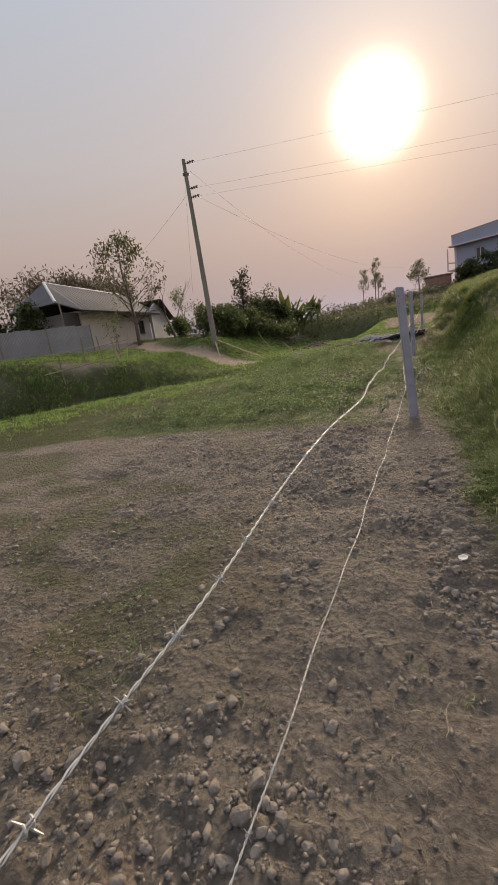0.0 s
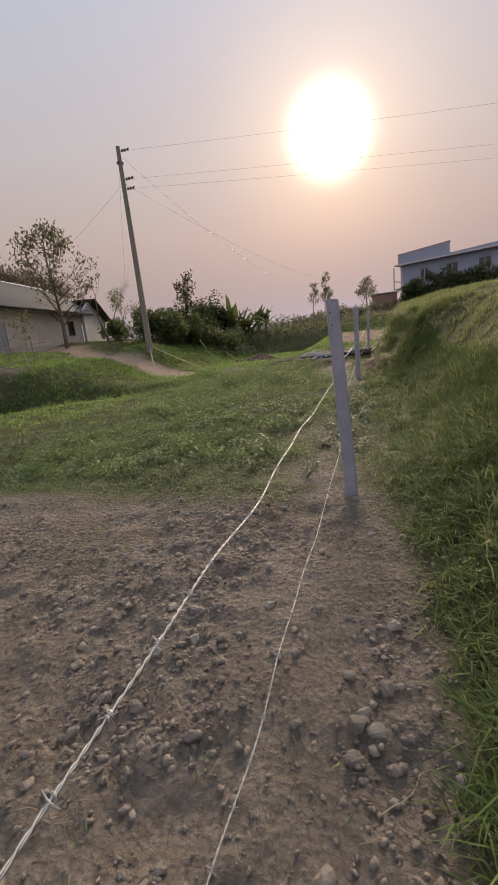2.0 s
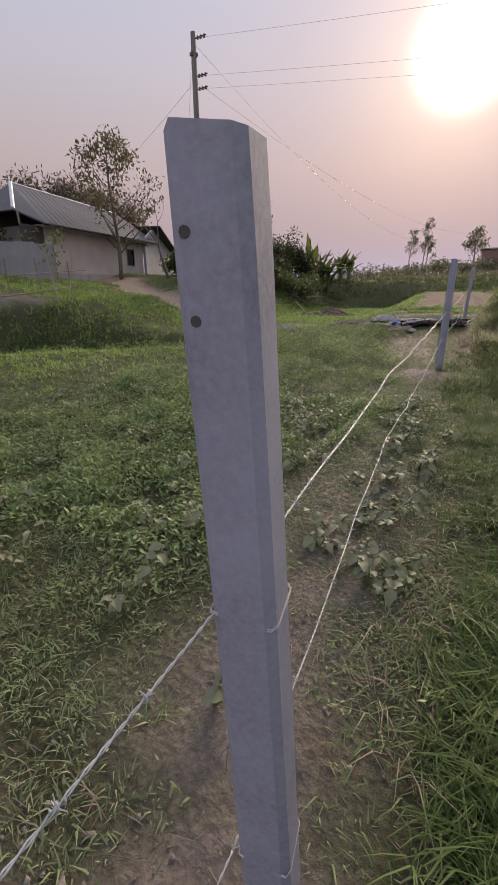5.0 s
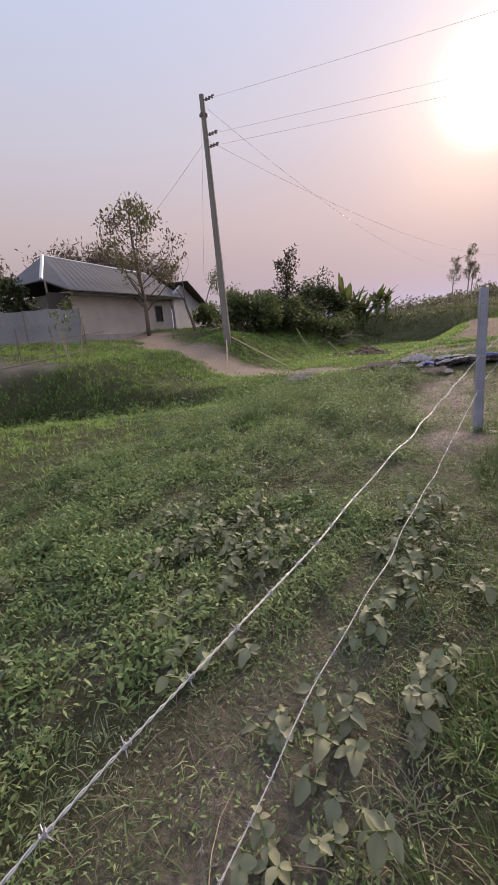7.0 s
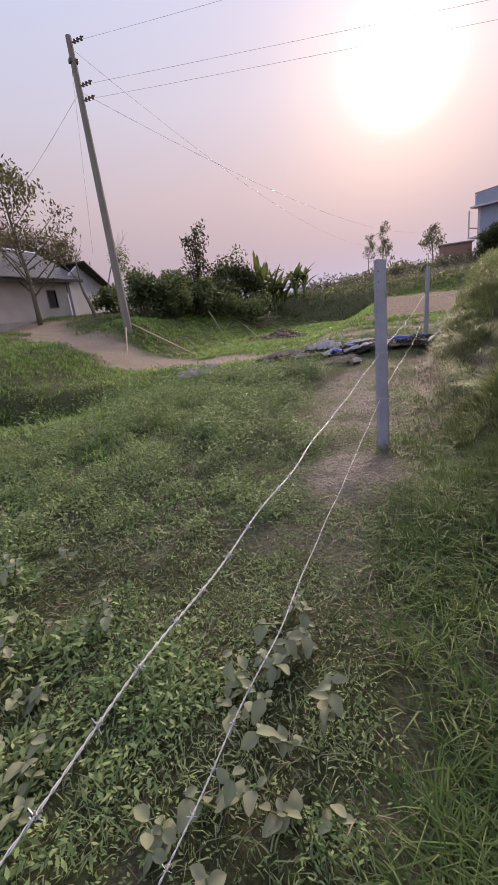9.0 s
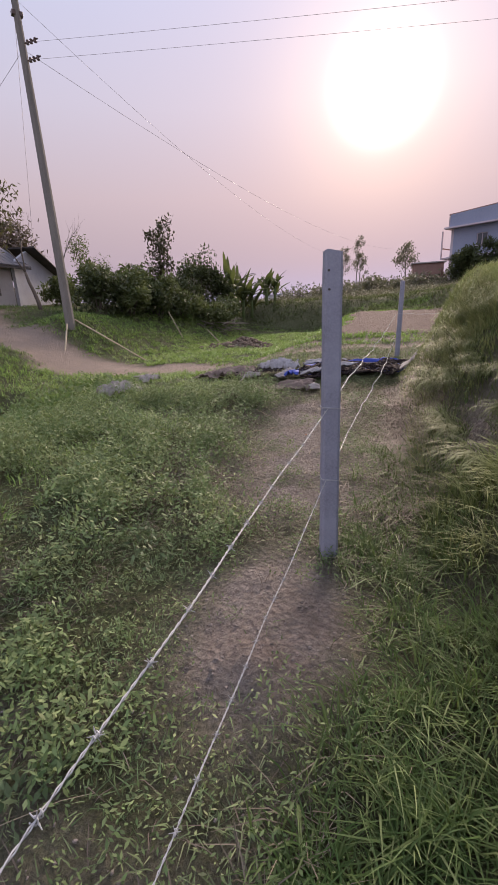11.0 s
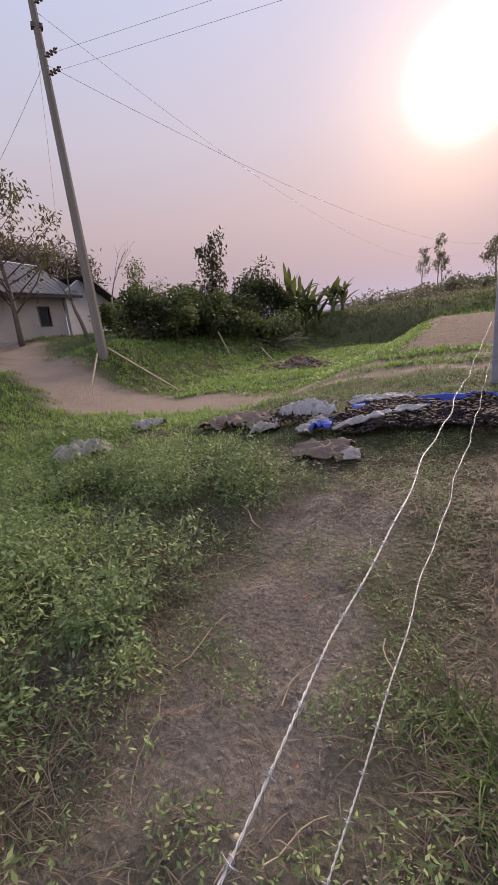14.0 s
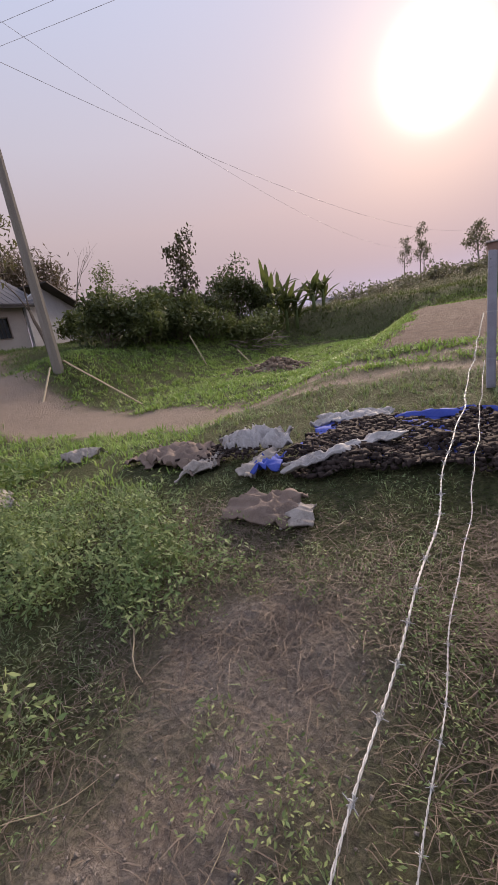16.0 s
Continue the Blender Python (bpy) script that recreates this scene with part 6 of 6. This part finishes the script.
def banana_plant(x, y, tall, n, seed, label="banana plant with ragged drooping leaves", z=None):
    rnd = random.Random(seed)
    tall *= 1.15
    z = ground_z(x, y) - 0.1 if z is None else z
    ob = thing("banana_plant", (x, y, z), label, "banana plant", "banana plants beyond the hollow")
    part("trunk", Geo().tube([(0, 0, 0), (0.03, 0, tall * 0.2), (0.05, 0.02, tall * 0.44)], [0.14, 0.12, 0.08], 8), "weed", ob, smooth=True)
    for i in range(n + 4):
        L, W = tall * rnd.uniform(0.36, 0.58), 0.40
        g = Geo()
        bend = rnd.uniform(0.1, 1.5)
        for k in range(9):
            s = k / 8
            ang = 1.42 - bend * (0.25 + s * 1.25)
            if k == 0:
                px, pz = 0.0, 0.0
            else:
                px, pz = px + math.cos(ang) * L / 8, pz + math.sin(ang) * L / 8
            w = W / 2 * (math.sin(math.pi * min(1, s * 0.93 + 0.07)) ** 0.6)
            tear = w * rnd.uniform(0.75, 1.05)
            g.v += [(px, -tear, pz - 0.35 * tear), (px, 0, pz), (px, tear, pz - 0.35 * tear)]
        for k in range(8):
            g.f += [(3 * k, 3 * k + 3, 3 * k + 4, 3 * k + 1), (3 * k + 1, 3 * k + 4, 3 * k + 5, 3 * k + 2)]
        part("leaf", g, "banana", ob, m=pose(0.05, 0.02, tall * (0.2 + 0.24 * (i % 3) / 2), rnd.uniform(-14, 14), 0, i * 137.5 + rnd.uniform(-20, 20)))
    return ob


# before and behind the house
leader_tree("tree", -17.4, 26.1, "slender leafy tree with upright limbs before the plastered house", "tree", 6.8, 0.13, 8, 28, 3.3, 0.20, (0.15, 0.30), 7, 0.22, "bark", "treeleaf", 0.85, slim=0.45)
for x, y, t, s, n in ((-33, 33, 8.4, 31, 6000), (-30.5, 36.5, 8.2, 32, 5600), (-36.5, 30, 8.0, 33, 5600), (-27.5, 39, 7.2, 34, 3600)):
    grown("pod_tree", x, y, "leafless brown tree hung with dry pods behind the house", "tree", t, 0.2, s, 4, (0.3, 0.55), n, 0.7, "palebark", "pod", 0.85, (0, 0), 0.4, 0.3, (3, 4), "pod trees behind the house", 0.3)
for x, y, w, t, s in ((-20.7, 20.6, 1.9, 4.5, 41), (-23.2, 18.9, 3.0, 4.6, 42), (-23.6, 20.9, 3.0, 5.2, 43)):
    bush(x, y, w, t, s, "darkleaf", (0.16, 0.3), 1500, "dark leafy tree crown rising behind the tin fence", "dark trees behind the tin fence")
grown("sapling", -12.4, 16.6, "thin sapling with a few drooping leaves on the bank", "sapling", 2.3, 0.03, 51, 2, (0.14, 0.24), 110, 0.16, "palebark", "shrub", 0.5, (-0.12, 0), 0.5, 0.6)
for x, y, lx, ly, l in ((-12.1, 16.9, 0.3, 0.1, 1.6), (-12.2, 16.5, -0.35, 0.0, 1.7), (-12.6, 16.9, 0.1, -0.4, 1.5)):
    z = ground_z(x, y)
    ob = thing("stake", (x, y, z - 0.1), "thin bamboo stake leaning against a sapling", "stake", "stakes round the sapling")
    part("pole", Geo().tube([(0, 0, 0), (lx * 0.5, ly * 0.5, l * 0.5 + 0.02), (lx, ly, l)], [0.022, 0.02, 0.014], 5), "bamboo", ob)
grown("bare_tree", -15.6, 28.2, "small bare forked tree beside the house", "tree", 4.9, 0.10, 61, 3, (0.1, 0.2), 0, 0.2, "bark", "treeleaf", 0.42, (-0.03, 0), 0, 0.36, (2, 2))
grown("bare_tree", -17.2, 31.9, "thin bare tree behind the house corner", "tree", 4.6, 0.08, 62, 3, (0.1, 0.2), 0, 0.2, "palebark", "treeleaf", 0.5, (0.06, 0), 0, 0.4, (2, 3))
grown("tree", -19.0, 36.5, "sparse leafy tree behind the house corner", "tree", 4.4, 0.08, 63, 3, (0.14, 0.26), 700, 0.35, "bark", "shrub", 0.8, (0, 0), 0.2, 0.3)
for i, (x, y, w, t) in enumerate(((-12.6, 28.6, 2.4, 2.2), (-12.0, 30.3, 2.4, 2.0), (-12.9, 31.4, 2.6, 2.3), (-11.6, 32.3, 2.6, 1.9), (-12.6, 33.6, 2.6, 2.3), (-11.2, 34.2, 2.4, 1.7), (-11.6, 35.8, 2.6, 2.1), (-10.5, 36.6, 2.4, 1.5), (-14.5, 31.0, 2.4, 2.2), (-14.3, 35.0, 2.8, 2.4), (-10.3, 39.0, 2.6, 1.8), (-16.8, 31.5, 2.0, 1.6))):
    bush(x, y, w * 1.1, t * 1.16, 70 + i, "shrub" if i % 3 else "darkleaf", (0.14, 0.30), 1700)
leader_tree("vine_covered_tree", -12.75, 35.0, "dark narrow tree trunk smothered in climbing leaves", "tree", 4.5, 0.14, 81, 20, 0.66, 0.12, (0.12, 0.26), 9, 0.20, "bark", "vine", 0.6, lean=(0.02, 0), taper=-0.45, slim=0.55)
for x, y, w, t, s in ((-12.3, 39.5, 3.0, 4.7, 82), (-11.4, 40.6, 2.6, 4.0, 83), (-13.4, 41.5, 3.0, 4.4, 84)):
    bush(x, y, w, t, s, "darkleaf", (0.14, 0.28), 2400, "tall dense dark shrub beyond the hollow")
for x, y, t, n, s in ((-10.9, 42.4, 3.5, 10, 91), (-10.2, 43.0, 3.9, 11, 92), (-11.5, 43.2, 3.9, 11, 93), (-9.8, 43.9, 3.3, 9, 97), (-11.0, 44.2, 3.7, 10, 98), (-9.3, 46.6, 3.0, 10, 94), (-8.8, 47.4, 2.8, 9, 95), (-9.7, 47.8, 2.6, 9, 99), (-12.9, 36.5, 2.7, 8, 96)):
    banana_plant(x, y, t, n, s)
br = random.Random(7)
heap = thing("brush_heap", (-9.6, 36.2, ground_z(-9.6, 36.2)), "heap of grey dead branches at the foot of the shrubs", "brushwood")
for k in range(46):
    a, l = br.uniform(0, 6.28), br.uniform(0.7, 2.0)
    o = Vector((br.uniform(-2.2, 1.2), br.uniform(-1.2, 1.2), br.uniform(0.05, 0.6)))
    e = o + Vector((math.cos(a) * l, math.sin(a) * l * 0.6, br.uniform(-0.2, 0.35)))
    part("branch", Geo().tube([o, o.lerp(e, 0.5) + Vector((0, 0, br.uniform(-0.1, 0.15))), e], [0.03, 0.022, 0.01], 5), "wood", heap)
for x, y, l, a, up in ((-9.9, 31.0, 1.3, -35, 0.7), (-8.7, 33.0, 1.1, -30, 0.5), (-9.4, 24.55, 3.2, -8, 0.15)):
    z = ground_z(x, y)
    ob = thing("bamboo_pole", (x, y, z), "dry bamboo pole lying on the grass slope", "bamboo pole", "loose bamboo poles")
    c, s = math.cos(radians(a)), math.sin(radians(a))
    p0, p1 = Vector((-c * l / 2, -s * l / 2, 0)), Vector((c * l / 2, s * l / 2, 0))
    p0.z, p1.z = ground_z(x + p0.x, y + p0.y) - z + 0.05 + up, ground_z(x + p1.x, y + p1.y) - z + 0.03
    part("pole", Geo().tube([p0, p0.lerp(p1, 0.33), p0.lerp(p1, 0.66), p1], [0.03, 0.028, 0.026, 0.022], 6), "bamboo", ob)
stick = thing("stay_stick", (-10.1, 22.9, ground_z(-10.1, 22.9) - 0.1), "short pale stick leaning against the pole's foot", "stick")
part("pole", Geo().tube([(0, 0, 0), (-0.3, 0.55, 0.5), (-0.62, 1.1, 0.98)], [0.035, 0.032, 0.028], 6), "bamboo", stick)
mk = thing("marker_stake", (-10.2, 37.5, ground_z(-10.2, 37.5) - 0.1), "short dark stake standing in the grass", "stake")
part("pole", Geo().tube([(0, 0, 0), (0.03, 0, 0.9)], [0.04, 0.03], 6), "wood", mk)

# farleaf on these plants is tinted to imitate haze
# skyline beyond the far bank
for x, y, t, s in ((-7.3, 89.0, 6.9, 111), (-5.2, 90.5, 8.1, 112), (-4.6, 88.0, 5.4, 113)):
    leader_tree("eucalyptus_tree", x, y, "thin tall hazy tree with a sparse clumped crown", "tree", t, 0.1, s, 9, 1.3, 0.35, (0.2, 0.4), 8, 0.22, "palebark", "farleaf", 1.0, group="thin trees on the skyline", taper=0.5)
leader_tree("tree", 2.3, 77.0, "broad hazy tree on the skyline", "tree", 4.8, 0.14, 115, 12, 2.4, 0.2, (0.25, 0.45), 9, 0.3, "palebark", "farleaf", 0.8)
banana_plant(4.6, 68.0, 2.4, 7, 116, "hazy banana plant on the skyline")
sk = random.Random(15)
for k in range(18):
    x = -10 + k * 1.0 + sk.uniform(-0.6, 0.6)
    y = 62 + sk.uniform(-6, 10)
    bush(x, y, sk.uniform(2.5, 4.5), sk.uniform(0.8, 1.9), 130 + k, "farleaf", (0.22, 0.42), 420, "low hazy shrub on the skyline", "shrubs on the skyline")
for x, y, w, t, s in ((8.2, 56.5, 3.8, 4.6, 171), (10.8, 55.0, 4.2, 4.8, 172), (13.6, 53.5, 4.0, 4.4, 173), (6.7, 57.5, 2.6, 3.4, 174)):
    bush(x, y, w, t, s, "darkleaf", (0.2, 0.4), 2200, "dark leafy tree standing before the far building", "dark trees before the far building")
for x, y in ((2.0, 21.9), (3.4, 22.6)):
    z = ground_z(x, y)
    ob = thing("wooden_stake", (x, y, z - 0.2), "thin crooked wooden stake holding the fence wire", "fence stake", "stakes of the wire fence")
    part("pole", Geo().tube([(0, 0, 0), (0.03, 0.02, 0.9), (0.0, 0.0, 1.62 + 0.9 - z)], [0.03, 0.027, 0.02], 6), "wood", ob)
